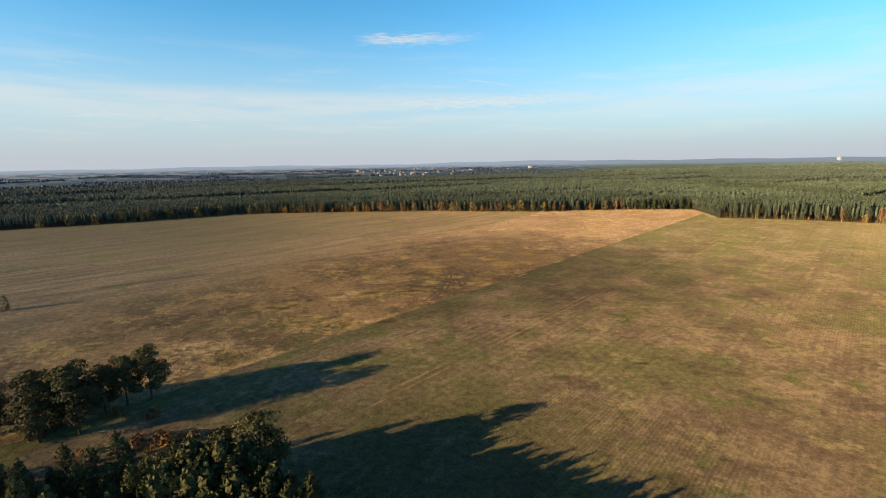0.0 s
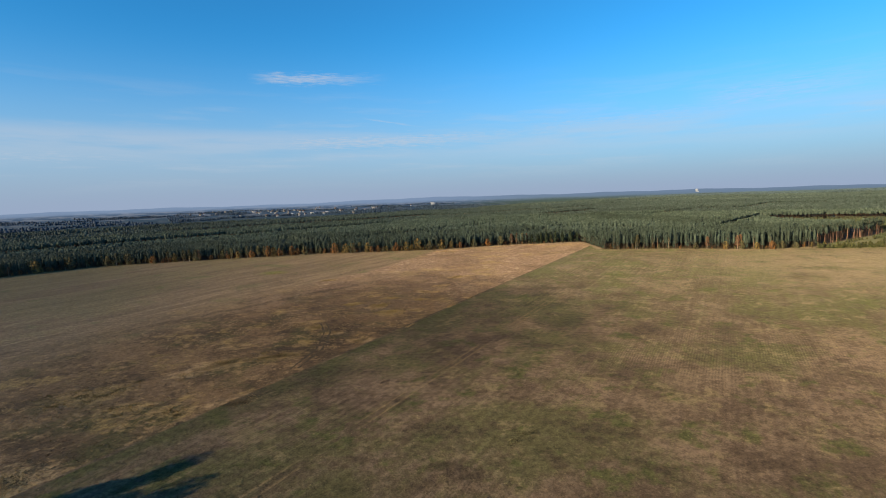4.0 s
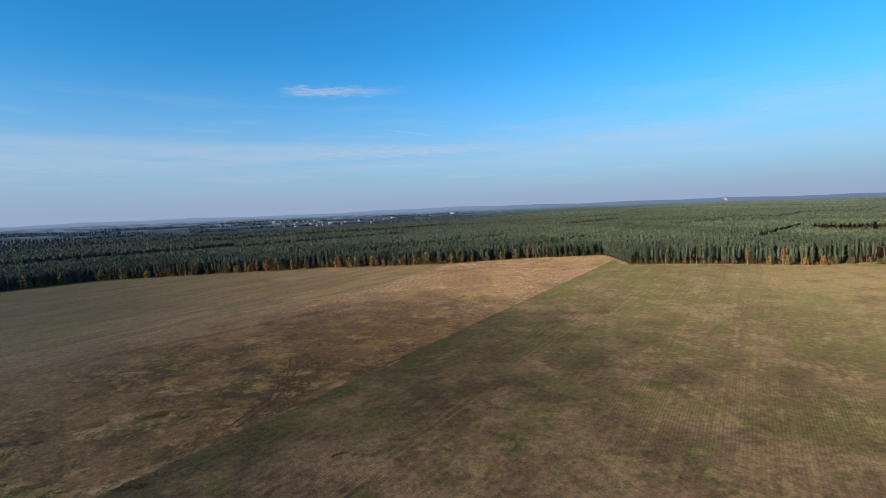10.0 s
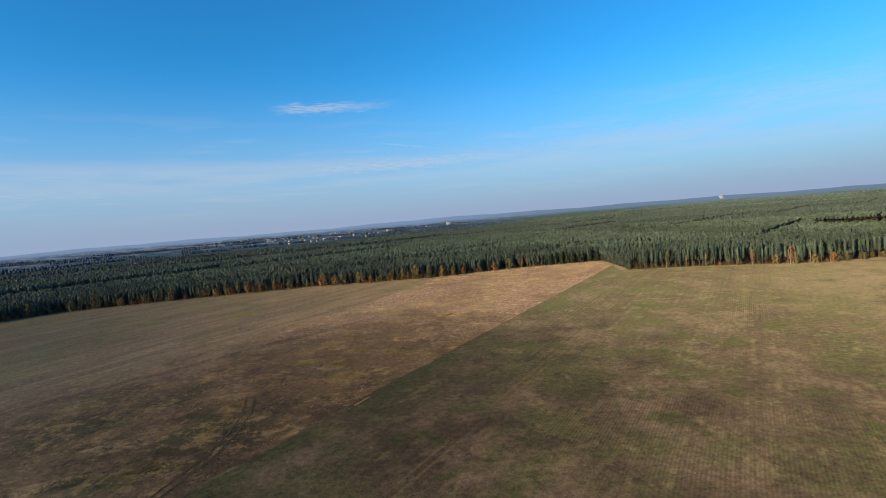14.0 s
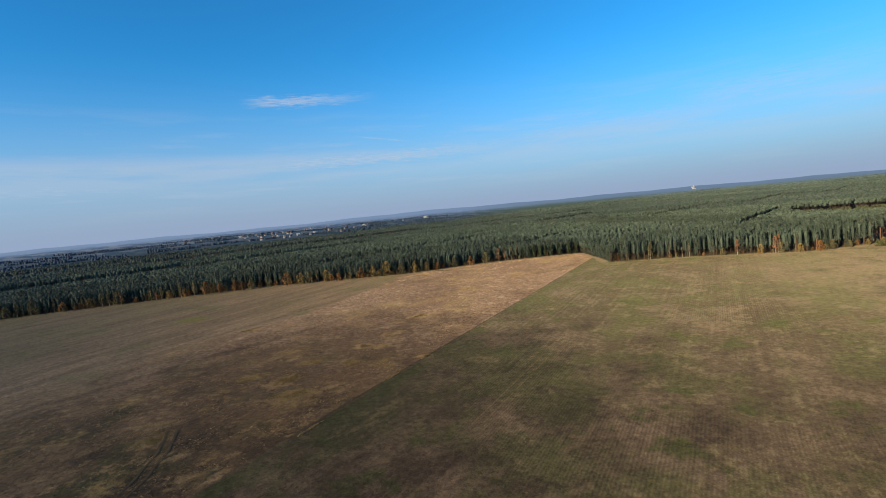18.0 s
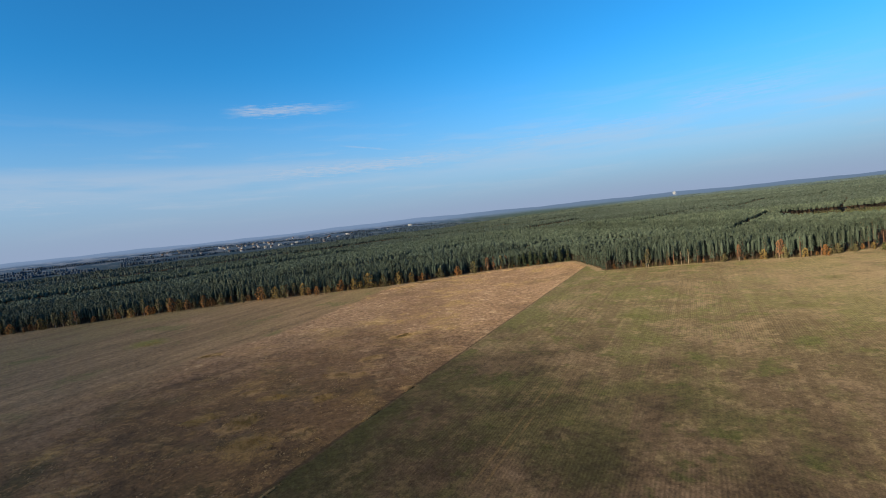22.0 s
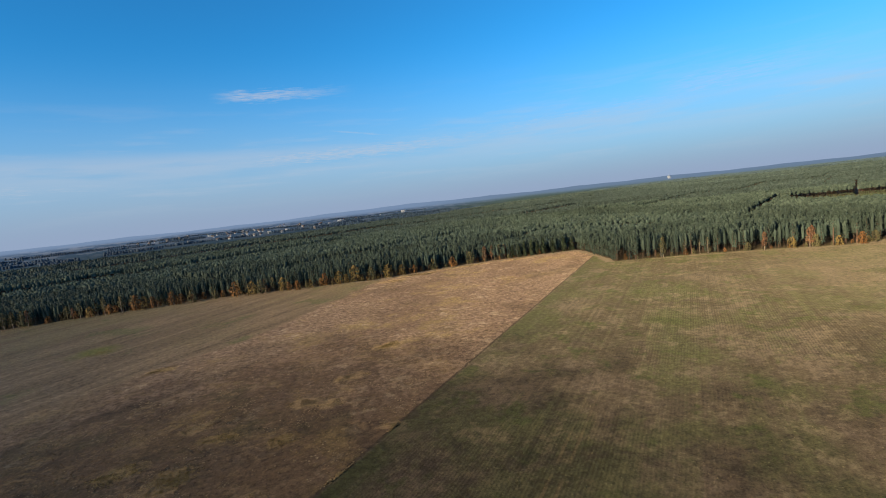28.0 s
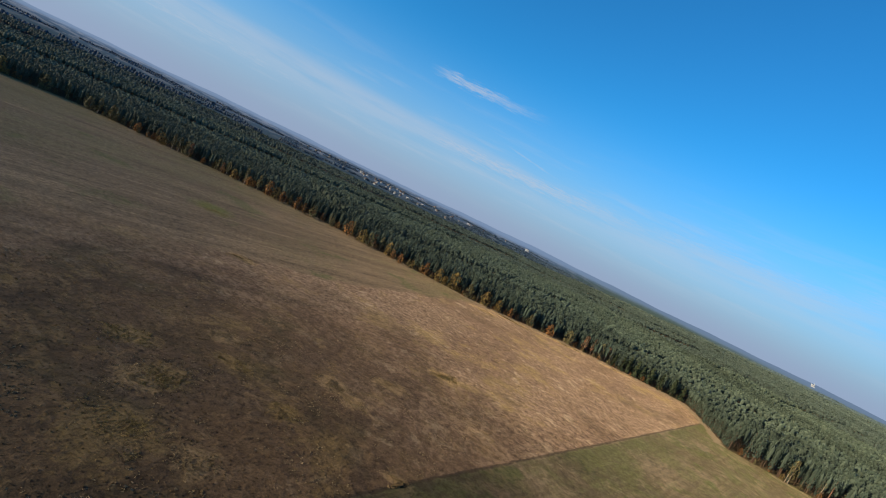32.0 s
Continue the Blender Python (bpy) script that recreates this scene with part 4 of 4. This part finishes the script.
def forest_mass(name, seed, step, rmin, rmax, count, size, H, R, base, trunk, label, mat, depth=(-999, 99999), young=None, heart_size=1.0):
    rng = np.random.default_rng(seed)
    x, y = scatter(rng, step, rmin, rmax, -66, 92)
    keep = inside(FOREST, x, y) if young is None else inside(young, x, y)
    open_land = (x + 0.16 * y < 190) & (y > 1250) & (np.sin(x * 0.0061 + 1.3) + np.sin(y * 0.0103 + x * 0.002) + 0.5 * np.sin(x * 0.017) < 0.55)
    keep &= ~open_land
    if young is None:
        keep &= ~inside(NURSERY, x, y)
    keep &= ~on_ride(x, y) | (edge_depth(x, y) < 45)
    az = np.degrees(np.arctan2(x - 40, y - 90))
    keep &= np.hypot(x - 40, y - 90) < far_start(az) + 80
    keep &= ~inside(STEM_STAND, x, y)
    deep = edge_depth(x, y)
    keep &= (deep >= depth[0]) & (deep < depth[1])
    x, y = x[keep], y[keep]
    V, Q, C, T, first = [], [], [], [], 0
    kinds = 6
    pick = rng.integers(0, kinds, len(x))
    tall = stand_height(x, y)
    for k in range(kinds):
        xs, ys, hs = x[pick == k], y[pick == k], tall[pick == k]
        m = len(xs)
        if not m:
            continue
        cv, cf = clumps(rng, crown_points(rng, count, H, R, base, "spire"), size, 0.25)
        tv = np.array([(R * 0.09, 0, -0.2), (-R * 0.05, R * 0.08, -0.2), (-R * 0.05, -R * 0.08, -0.2), (0, 0, H * 0.8)]) if trunk else np.zeros((0, 3))
        six = np.arange(5) * 2 * math.pi / 5
        ring = lambda r, q, w: np.stack([r * R * np.cos(six + w) * rng.uniform(0.8, 1.2, 5), r * R * np.sin(six + w) * rng.uniform(0.8, 1.2, 5), base + (H - base) * (q + rng.uniform(-0.06, 0.06, 5))], 1)
        heart = np.concatenate([ring(0.50 * heart_size, 0.10, 0), ring(0.66 * heart_size, 0.60, 0.6), [(0, 0, H * (0.80 + 0.17 * heart_size))]])
        hf = np.array([f for i in range(5) for f in ((i, (i + 1) % 5, 5 + i), ((i + 1) % 5, 5 + (i + 1) % 5, 5 + i), (5 + i, 5 + (i + 1) % 5, 10))]) + len(cv)
        tv, hf = (np.concatenate([heart, tv]), hf) if trunk else (tv, hf[:0])
        shape = np.concatenate([cv, tv])
        w = rng.uniform(0, 2 * math.pi, m)
        s = rng.normal(0.97, 0.045, m)
        c, sn = np.cos(w) * s, np.sin(w) * s
        out = np.empty((m, len(shape), 3), np.float32)
        out[:, :, 0] = xs[:, None] + c[:, None] * shape[:, 0] - sn[:, None] * shape[:, 1]
        out[:, :, 1] = ys[:, None] + sn[:, None] * shape[:, 0] + c[:, None] * shape[:, 1]
        out[:, :, 2] = (s * hs)[:, None] * shape[:, 2]
        V.append(out.reshape(-1, 3))
        offs = first + np.arange(m)[:, None, None] * len(shape)
        Q.append((offs + cf[None]).reshape(-1, 4))
        C.append((offs + hf[None]).reshape(-1, 3))
        if trunk:
            b0 = len(cv) + 11
            T.append((offs + np.array([(b0, b0 + 1, b0 + 3), (b0 + 1, b0 + 2, b0 + 3), (b0 + 2, b0, b0 + 3)])[None]).reshape(-1, 3))
        first += m * len(shape)
    me = mesh_of(name, np.concatenate(V), [np.concatenate(Q), np.concatenate(C)] + ([np.concatenate(T)] if trunk else []), mat)
    if trunk:
        me.materials.append(M_BARK)
        n1, n2 = sum(len(q) for q in Q + C), sum(len(q) for q in T)
        me.polygons.foreach_set("material_index", np.concatenate([np.zeros(n1, np.int32), np.ones(n2, np.int32)]))
    tagged(new(name, me), label, "forest", kind="stuff")


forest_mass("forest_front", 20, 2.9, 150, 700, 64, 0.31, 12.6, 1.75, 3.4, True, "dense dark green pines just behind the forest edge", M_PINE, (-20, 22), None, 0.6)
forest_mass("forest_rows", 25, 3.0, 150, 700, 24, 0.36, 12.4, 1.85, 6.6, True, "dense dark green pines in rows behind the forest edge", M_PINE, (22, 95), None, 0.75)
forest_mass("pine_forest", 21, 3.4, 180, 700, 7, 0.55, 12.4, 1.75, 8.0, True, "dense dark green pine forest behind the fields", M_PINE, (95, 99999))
forest_mass("young_plantation", 24, 2.5, 300, 800, 14, 0.42, 5.8, 1.5, 0.4, False, "young light green pine plantation inside the forest", M_SEEDLING, (-999, 99999), NURSERY)
forest_mass("pine_seedlings", 26, 1.9, 250, 600, 16, 0.28, 2.8, 1.0, 0.1, False, "rows of low pine seedlings on the clearing", M_SEEDLING, (-999, 99999), SEEDLINGS)
# from here on the haze over the woods is painted into their needles
forest_mass("pine_forest_beyond", 22, 5.4, 700, 1400, 1, 1.1, 12.6, 2.2, 8.4, True, "dense green pine forest reaching into the distance", M_HAZED_WOOD)
forest_mass("pine_forest_horizon", 23, 10.0, 1400, 2300, 1, 2.0, 13.5, 4.0, 7.0, True, "distant hazy pine forest reaching the horizon", M_HAZED_WOOD)
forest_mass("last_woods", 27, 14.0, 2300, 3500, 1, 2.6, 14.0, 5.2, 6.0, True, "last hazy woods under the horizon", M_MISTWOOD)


# ---- growth on the fields ----
def blades(rng, x, y, height, width, lean=0.35):
    """A ragged upright fan of two blades at each place."""
    n = len(x)
    w = rng.uniform(0, math.pi, n)
    out = np.empty((n, 6, 3), np.float32)
    for k in range(2):
        a = w + k * rng.uniform(0.9, 2.0, n)
        dx, dy = np.cos(a) * width * 0.5, np.sin(a) * width * 0.5
        tip = rng.normal(0, lean, (2, n)) * height
        out[:, 3 * k] = np.stack([x - dx, y - dy, np.full(n, -0.02)], 1)
        out[:, 3 * k + 1] = np.stack([x + dx, y + dy, np.full(n, -0.02)], 1)
        out[:, 3 * k + 2] = np.stack([x + dx * rng.uniform(-.8, .8, n) + tip[0], y + dy * rng.uniform(-.8, .8, n) + tip[1], height * rng.uniform(0.6, 1.3, n)], 1)
    return out.reshape(-1, 3), np.arange(6 * n).reshape(-1, 3)


def build_turf():
    """Low stubble on the sown field and meadow, taller dead growth on the rough strip."""
    rng = np.random.default_rng(31)
    lots = []
    step = 0.68
    nx, ny = int(690 / step), int(390 / step)
    x, y = [a.ravel() for a in np.meshgrid(-270 + np.arange(nx) * step, 20 + np.arange(ny) * step)]
    x, y = x + rng.uniform(-0.5, 0.5, len(x)) * step, y + rng.uniform(-0.5, 0.5, len(y)) * step
    share = np.clip(1.05 - np.hypot(x - 40, y - 110) / 200, 0.30, 0.8)
    ok = rng.uniform(0, 1, len(x)) < share
    x, y, share = x[ok], y[ok], share[ok]
    ok = ~inside(near_floor, x, y) & ~inside(NEAR_WOOD, x, y) & ((x < 322) | inside(CLEARING, x, y) | (y < 243))
    x, y, grow = x[ok], y[ok], 1 / np.sqrt(share[ok])
    v = (x - LINE.x) * ROW.y - (y - LINE.y) * ROW.x
    w = (x - 29) * 0.831 - (y - 292) * 0.556
    strip = (v < 0) & (w > 0)
    n = len(x)
    h = np.where(strip, rng.gamma(5.0, 0.014, n), rng.gamma(6.0, 0.012, n)) * np.sqrt(grow)
    wide = np.where(strip, rng.uniform(0.16, 0.40, n), rng.uniform(0.14, 0.34, n)) * np.sqrt(grow)
    lots.append(blades(rng, x, y, h, wide))
    v, f = joined(lots)
    tagged(new("stubble_grass", mesh_of("stubble_grass", v, f, M_TURF)), "short brown stubble and autumn grass over the fields", "grass", kind="stuff")


build_turf()


def build_tussocks():
    """Straw tufts strewn in drifts over the rough strip."""
    rng = np.random.default_rng(33)
    x, y = rng.uniform(-110, 190, 130000), rng.uniform(60, 385, 130000)
    v = (x - LINE.x) * ROW.y - (y - LINE.y) * ROW.x
    w = (x - 29) * 0.831 - (y - 292) * 0.556
    drift = np.sin(x * 0.31 + 1.7 * np.sin(y * 0.13)) + np.sin(y * 0.37 + 2.1 * np.sin(x * 0.11)) + 0.8 * np.sin((x + y) * 0.9)
    ok = (v < -0.5) & (w > 3) & (drift + rng.normal(0, 0.7, len(x)) > 0.7) & ~inside(near_floor, x, y) & ~inside(NEAR_WOOD, x, y)
    x, y = x[ok], y[ok]
    n = len(x)
    lots = [blades(rng, x + rng.normal(0, 0.18, n), y + rng.normal(0, 0.18, n), rng.gamma(6.0, 0.011, n), rng.uniform(0.25, 0.6, n), 1.0) for k in range(2)]
    v, f = joined(lots)
    tagged(new("dry_tussocks", mesh_of("dry_tussocks", v, f, M_TUSSOCK)), "straw-coloured tufts of dry grass on the rough strip", "grass", kind="stuff")


build_tussocks()


def grass_patch(seed, x, y, rx, ry, turn, height, count, mat, label):
    rng = np.random.default_rng(seed)
    a, q = rng.uniform(0, 6.283, count), np.abs(rng.normal(0, 0.42, count))
    hub = rng.normal(0, 0.42, (11, 2))
    k = rng.integers(0, 11, count)
    px, py = rx * (hub[k, 0] + q * np.cos(a)), ry * (hub[k, 1] + q * np.sin(a))
    h = height * (1.15 - 0.7 * np.clip(q, 0, 1)) * rng.uniform(0.6, 1.2, count)
    lots = [blades(rng, px, py, h, rng.uniform(0.2, 0.45, count), 0.9)]
    v, f = joined(lots)
    ob = tagged(new("grass_patch", mesh_of("grass_patch", v, f, mat)), label, "grass patch", "tall grass patches on the rough strip", "stuff")
    ob.matrix_world = pose(x, y, 0, 0, 0, turn)


for n, (x, y, rx, ry, h, yellow) in enumerate(PATCHES):
    grass_patch(200 + n, x, y, rx, ry * 1.5, 10 + 25 * math.sin(n * 2.1), h * 0.16, int(60 * rx * ry) + 40, M_YELLOW if yellow else M_STRAW,
                "matted yellow-green grass patch on the rough strip" if yellow else "pale straw-coloured grass patch on the rough strip")
for n, (x, y, L) in enumerate(((29.2, 166.3, 3.2), (47.8, 188.6, 3.4), (58.5, 200.6, 1.8))):
    grass_patch(260 + n, x, y, L, 0.35, 48, 0.20, 150, M_STRAW, "raised ridge of dry straw along the field boundary")


def ribbon(name, pts, width, z, mat, label, category, ragged=0.25, seed=1):
    """A worn strip that follows points, with uneven sides and a slightly raised crown."""
    rng = np.random.default_rng(seed)
    V, F = [], []
    fine = []
    for (x0, y0), (x1, y1) in zip(pts, pts[1:]):
        n = max(2, int(math.hypot(x1 - x0, y1 - y0) / 1.2))
        fine += [(x0 + (x1 - x0) * k / n, y0 + (y1 - y0) * k / n) for k in range(n)]
    fine.append(pts[-1])
    for i, (x, y) in enumerate(fine):
        a, b = fine[max(i - 1, 0)], fine[min(i + 1, len(fine) - 1)]
        d = Vector((b[0] - a[0], b[1] - a[1])).normalized()
        l, r = width * (0.5 + rng.uniform(-ragged, ragged)), width * (0.5 + rng.uniform(-ragged, ragged))
        V += [(x - d.y * l, y + d.x * l, z), (x, y, z + 0.02), (x + d.y * r, y - d.x * r, z)]
        if i:
            o = 3 * i
            F += [(o - 3, o - 2, o + 1, o), (o - 2, o - 1, o + 2, o + 1)]
    return tagged(new(name, mesh_of(name, V, np.array(F), mat)), label, category, kind="structure")


ribbon("sandy_path", [(186, 383), (196, 385), (203, 382), (203.5, 372), (200, 356), (195, 340), (190, 326)], 4.5, 0.05, M_SAND, "pale sandy grass path along the forest corner", "path")
ribbon("headland", [(206, 317), (230, 306), (252, 293), (279, 273.5), (318, 270)], 1.6, 0.04, M_SAND, "pale dry grass verge at the forest's foot", "verge", 0.4, 2)
ribbon("verge", [(60, 389), (75, 383), (100, 386), (133, 390), (170, 386), (186, 383)], 3.0, 0.04, M_SAND, "pale dry grass verge at the forest's foot", "verge", 0.4, 3)
for k in (-0.95, 0.95):
    ribbon("tyre_track", [(-5 + k, 135), (-2.8 + k, 141), (0 + k, 148), (1.5 + k, 157), (1.8 + k, 168), (0.4 + k, 178)], 0.6, 0.05, M_FLOOR, "dark wheel rut worn into the rough grass", "wheel rut", 0.3, 5)


def fallen_branch():
    e = tagged(new("fallen_branch"), "dark fallen branch lying on the sown field", "branch")
    e.matrix_world = pose(16.8, 119.5, 0, 0, 0, 20)
    v, f = tube([(-1.3, 0, 0.05), (-0.3, 0.15, 0.25), (0.7, 0.05, 0.2), (1.5, 0.3, 0.5)], [0.12, 0.11, 0.08, 0.03])
    under(e, "stem", mesh_of("stem", v, f, M_BARK))
    for n, (a, b) in enumerate((((-0.3, 0.15, 0.25), (0.2, -0.6, 0.6)), ((0.6, 0.05, 0.2), (0.9, 0.8, 0.45)))):
        v, f = tube([a, b], [0.06, 0.02], 5)
        under(e, "twig", mesh_of("twig", v, f, M_BARK))


grass_patch(290, 32, 70, 2.8, 2.4, 0, 0.05, 120, M_TUSSOCK, "pale dry grass patch on the sown field")
fallen_branch()
for px, py in ((39, 89), (36, 86.5)):
    grass_patch(int(300 + px), px, py, 2.2, 0.8, 10, 0.2, 60, M_DULL, "dark rusty dock clump on the sown field")


# ---- far things: town, towers, hills ----
def far_land(a):
    """The fall of the far land along one bearing: distances and heights from the last woods to the hills."""
    rise = 33 + 14 * math.exp(-((a - 14) / 16) ** 2) + 4 * math.sin(a * 0.21) + 3 * math.sin(a * 0.63 + 1) + 1.2 * math.sin(a * 1.9)
    near = float(far_start(a))
    foot = 1.5 + 7.8 * min(1.0, max(0.0, near - 1000) / 700)
    return ((near, -1), (near + 60, foot), (near + 400, foot + 1.5), (max(3000, near + 500), 12 + 1.5 * math.sin(a * 0.8)), (max(3800, near + 600), 16 + 2 * math.sin(a * 0.5 + 2)), (4400, 21 + 0.2 * rise), (4780, rise))


def far_height(a, r):
    rim = far_land(a)
    return float(np.interp(r, [q[0] for q in rim], [q[1] for q in rim]))


def tree_belts():
    """Belts and clumps of trees between the far fields, the mist painted into their blue."""
    rng = np.random.default_rng(61)
    V, F, n = [], [], 0
    six = np.arange(5) * 2 * math.pi / 5
    for belt in range(75):
        a0 = rng.uniform(-48, 16)
        r0 = float(far_start(a0)) + 40 + 1500 * rng.uniform(0, 1) ** 1.6
        long, turn = rng.uniform(40, 330), rng.normal(0, 0.35)
        for k in range(int(long / 6)):
            q = k * 6 - long / 2
            r = r0 + q * math.sin(turn) + rng.normal(0, 9)
            a = a0 + math.degrees(q * math.cos(turn) / r0)
            z = far_height(a, r) - 0.5
            h, w = rng.uniform(4, 8.5), rng.uniform(2.6, 4.6)
            x, y = 40 + r * math.sin(radians(a)), 90 + r * math.cos(radians(a))
            for rad, up in ((0.75, 0.0), (1.0, 0.5), (0.55, 0.85)):
                for c in six:
                    g = w * rad * rng.uniform(0.75, 1.25)
                    V.append((x + g * math.cos(c), y + g * math.sin(c), z + h * up))
            V.append((x, y, z + h))
            for i in range(5):
                p = (i + 1) % 5
                F += [(n + i, n + p, n + 5 + i), (n + p, n + 5 + p, n + 5 + i), (n + 5 + i, n + 5 + p, n + 10 + i), (n + 5 + p, n + 10 + p, n + 10 + i), (n + 10 + i, n + 10 + p, n + 15)]
            n += 16
    tagged(new("tree_belts", mesh_of("tree_belts", V, np.array(F), M_BELT)), "tree belts between far fields, mist painted in as blue", "trees", kind="stuff")


def house(x, y, w, d, h, turn, tall_roof, wall, roof_mat, label, name="house"):
    e = tagged(new(name), label, "house", "houses of the far town")
    e.matrix_world = pose(x, y, far_height(math.degrees(math.atan2(x - 40, y - 90)), math.hypot(x - 40, y - 90)) + 2.0, 0, 0, turn)
    W, D = w / 2, d / 2
    V = [(-W, -D, -3), (W, -D, -3), (W, D, -3), (-W, D, -3), (-W, -D, h), (W, -D, h), (W, D, h), (-W, D, h), (-W, 0, h + tall_roof), (W, 0, h + tall_roof)]
    F4 = np.array([(0, 1, 5, 4), (1, 2, 6, 5), (2, 3, 7, 6), (3, 0, 4, 7)])
    F3 = np.array([(4, 7, 8), (5, 9, 6)])
    under(e, "wall", mesh_of("wall", V, [F4, F3], wall))
    o, t = 0.6, 0.3
    R = []
    for z in (0, t):
        R += [(-W - o, -D - o, h - 0.4 + z), (W + o, -D - o, h - 0.4 + z), (W + o, 0, h + tall_roof + z), (-W - o, 0, h + tall_roof + z), (W + o, D + o, h - 0.4 + z), (-W - o, D + o, h - 0.4 + z)]
    RF = np.array([(0, 1, 2, 3), (3, 2, 4, 5), (6, 9, 8, 7), (9, 11, 10, 8), (0, 6, 7, 1), (5, 4, 10, 11), (0, 3, 9, 6), (3, 5, 11, 9), (1, 7, 8, 2), (2, 8, 10, 4)])
    under(e, "roof", mesh_of("roof", R, RF, roof_mat))
    n = max(2, int(w / 4))
    for k in range(n):
        cx = -W + (k + 0.5) * w / n
        v = [(cx - .6, -D - 0.06, 1.0), (cx + .6, -D - 0.06, 1.0), (cx + .6, -D - 0.06, 2.4), (cx - .6, -D - 0.06, 2.4), (cx - .6, -D + 0.05, 1.0), (cx + .6, -D + 0.05, 1.0), (cx + .6, -D + 0.05, 2.4), (cx - .6, -D + 0.05, 2.4)]
        under(e, "window", mesh_of("window", v, np.array([(0, 1, 2, 3), (0, 4, 5, 1), (1, 5, 6, 2), (2, 6, 7, 3), (3, 7, 4, 0)]), M_PANE))
    return e


def build_town():
    rng = random.Random(12)
    for k in range(46):
        az, r = rng.gauss(-8, 6), rng.uniform(1400, 2500)
        x, y = 40 + r * math.sin(radians(az)), 90 + r * math.cos(radians(az))
        white = rng.random() < 0.6
        house(x, y, rng.uniform(6, 9), rng.uniform(5, 7), rng.uniform(2.0, 3.2), rng.uniform(-40, 40), rng.uniform(2, 3), M_HAZED_WHITE if white else M_TAN, rng.choice((M_TILE, M_SLATE)),
              "far white house with a pitched roof" if white else "far tan house with a pitched roof")
    for az, r, w, h in ((-5.2, 1500, 18, 3.2), (-3.4, 1540, 14, 3.2), (-7.6, 1480, 9, 4), (2.5, 1900, 20, 4.5), (-11.5, 2000, 18, 4.5), (10, 2300, 24, 7)):
        house(40 + r * math.sin(radians(az)), 90 + r * math.cos(radians(az)), w, 12, h, -az, 1.2, M_HAZED_WHITE, M_PALE, "long white shed with a pale low roof", "shed")


def tower(az, r, w, h):
    """A white industrial tower: shaft, wider head and a lower wing."""
    e = tagged(new("white_tower"), "tall white industrial tower on the horizon", "tower", "towers on the horizon")
    e.matrix_world = pose(40 + r * math.sin(radians(az)), 90 + r * math.cos(radians(az)), 0, 0, 0, -az)

    def box(name, x0, x1, z0, z1, d):
        v = [(x, y, z) for z in (z0, z1) for x, y in ((x0, -d), (x1, -d), (x1, d), (x0, d))]
        under(e, name, mesh_of(name, v, np.array([(0, 1, 5, 4), (1, 2, 6, 5), (2, 3, 7, 6), (3, 0, 4, 7), (4, 5, 6, 7), (3, 2, 1, 0)]), M_HAZED_WHITE))
    box("shaft", -w * 0.28, w * 0.28, -1, h, w * 0.3)
    box("head", -w * 0.5, w * 0.5, h, h + w * 0.45, w * 0.4)
    box("mast", w * 0.05, w * 0.22, h + w * 0.45, h + w * 0.8, w * 0.1)
    box("wing", w * 0.28, w * 0.75, -1, h * 0.82, w * 0.3)


def hills():
    """The hazy land from the last woods to the blue hills at the end of sight: a plain backdrop that glows."""
    V, F = [], []
    az = np.arange(-76, 106, 0.5)
    for i, a in enumerate(az):
        rim = far_land(a)
        for r, z in rim:
            V.append((40 + r * math.sin(radians(a)), 90 + r * math.cos(radians(a)), z))
        if i:
            o = len(rim) * i
            F += [(o - 7 + k, o + k, o + k + 1, o - 6 + k) for k in range(6)]
    tagged(new("backdrop", mesh_of("backdrop", V, np.array(F), M_HILL_GLOW)), "glowing backdrop of hazy blue land and hills along the horizon", "backdrop", kind="structure")


build_town()
tree_belts()
tower(40.2, 4000, 22, 28)
tower(72.6, 4000, 22, 36)
tower(74.3, 4100, 12, 30)
hills()


def sand_bank():
    """The long pale bank of a sand pit on the horizon, with a broken crest."""
    rng = np.random.default_rng(44)
    V, F = [], []
    az = np.arange(75.0, 86.0, 0.25)
    for i, a in enumerate(az):
        top = 26 + 3.0 * math.sin(a * 1.3) + rng.uniform(-1.5, 1.5)
        for r, z in ((3880, 2), (3920, 12), (3960, top), (4010, top - 2), (4060, 2)):
            V.append((40 + r * math.sin(radians(a)), 90 + r * math.cos(radians(a)), z))
        if i:
            F += [(5 * i - 5 + k, 5 * i + k, 5 * i + k + 1, 5 * i - 4 + k) for k in range(4)]
    tagged(new("sand_bank", mesh_of("sand_bank", V, np.array(F), M_HAZED_SAND)), "long pale bank of sand on the horizon", "sand bank", kind="structure")


sand_bank()
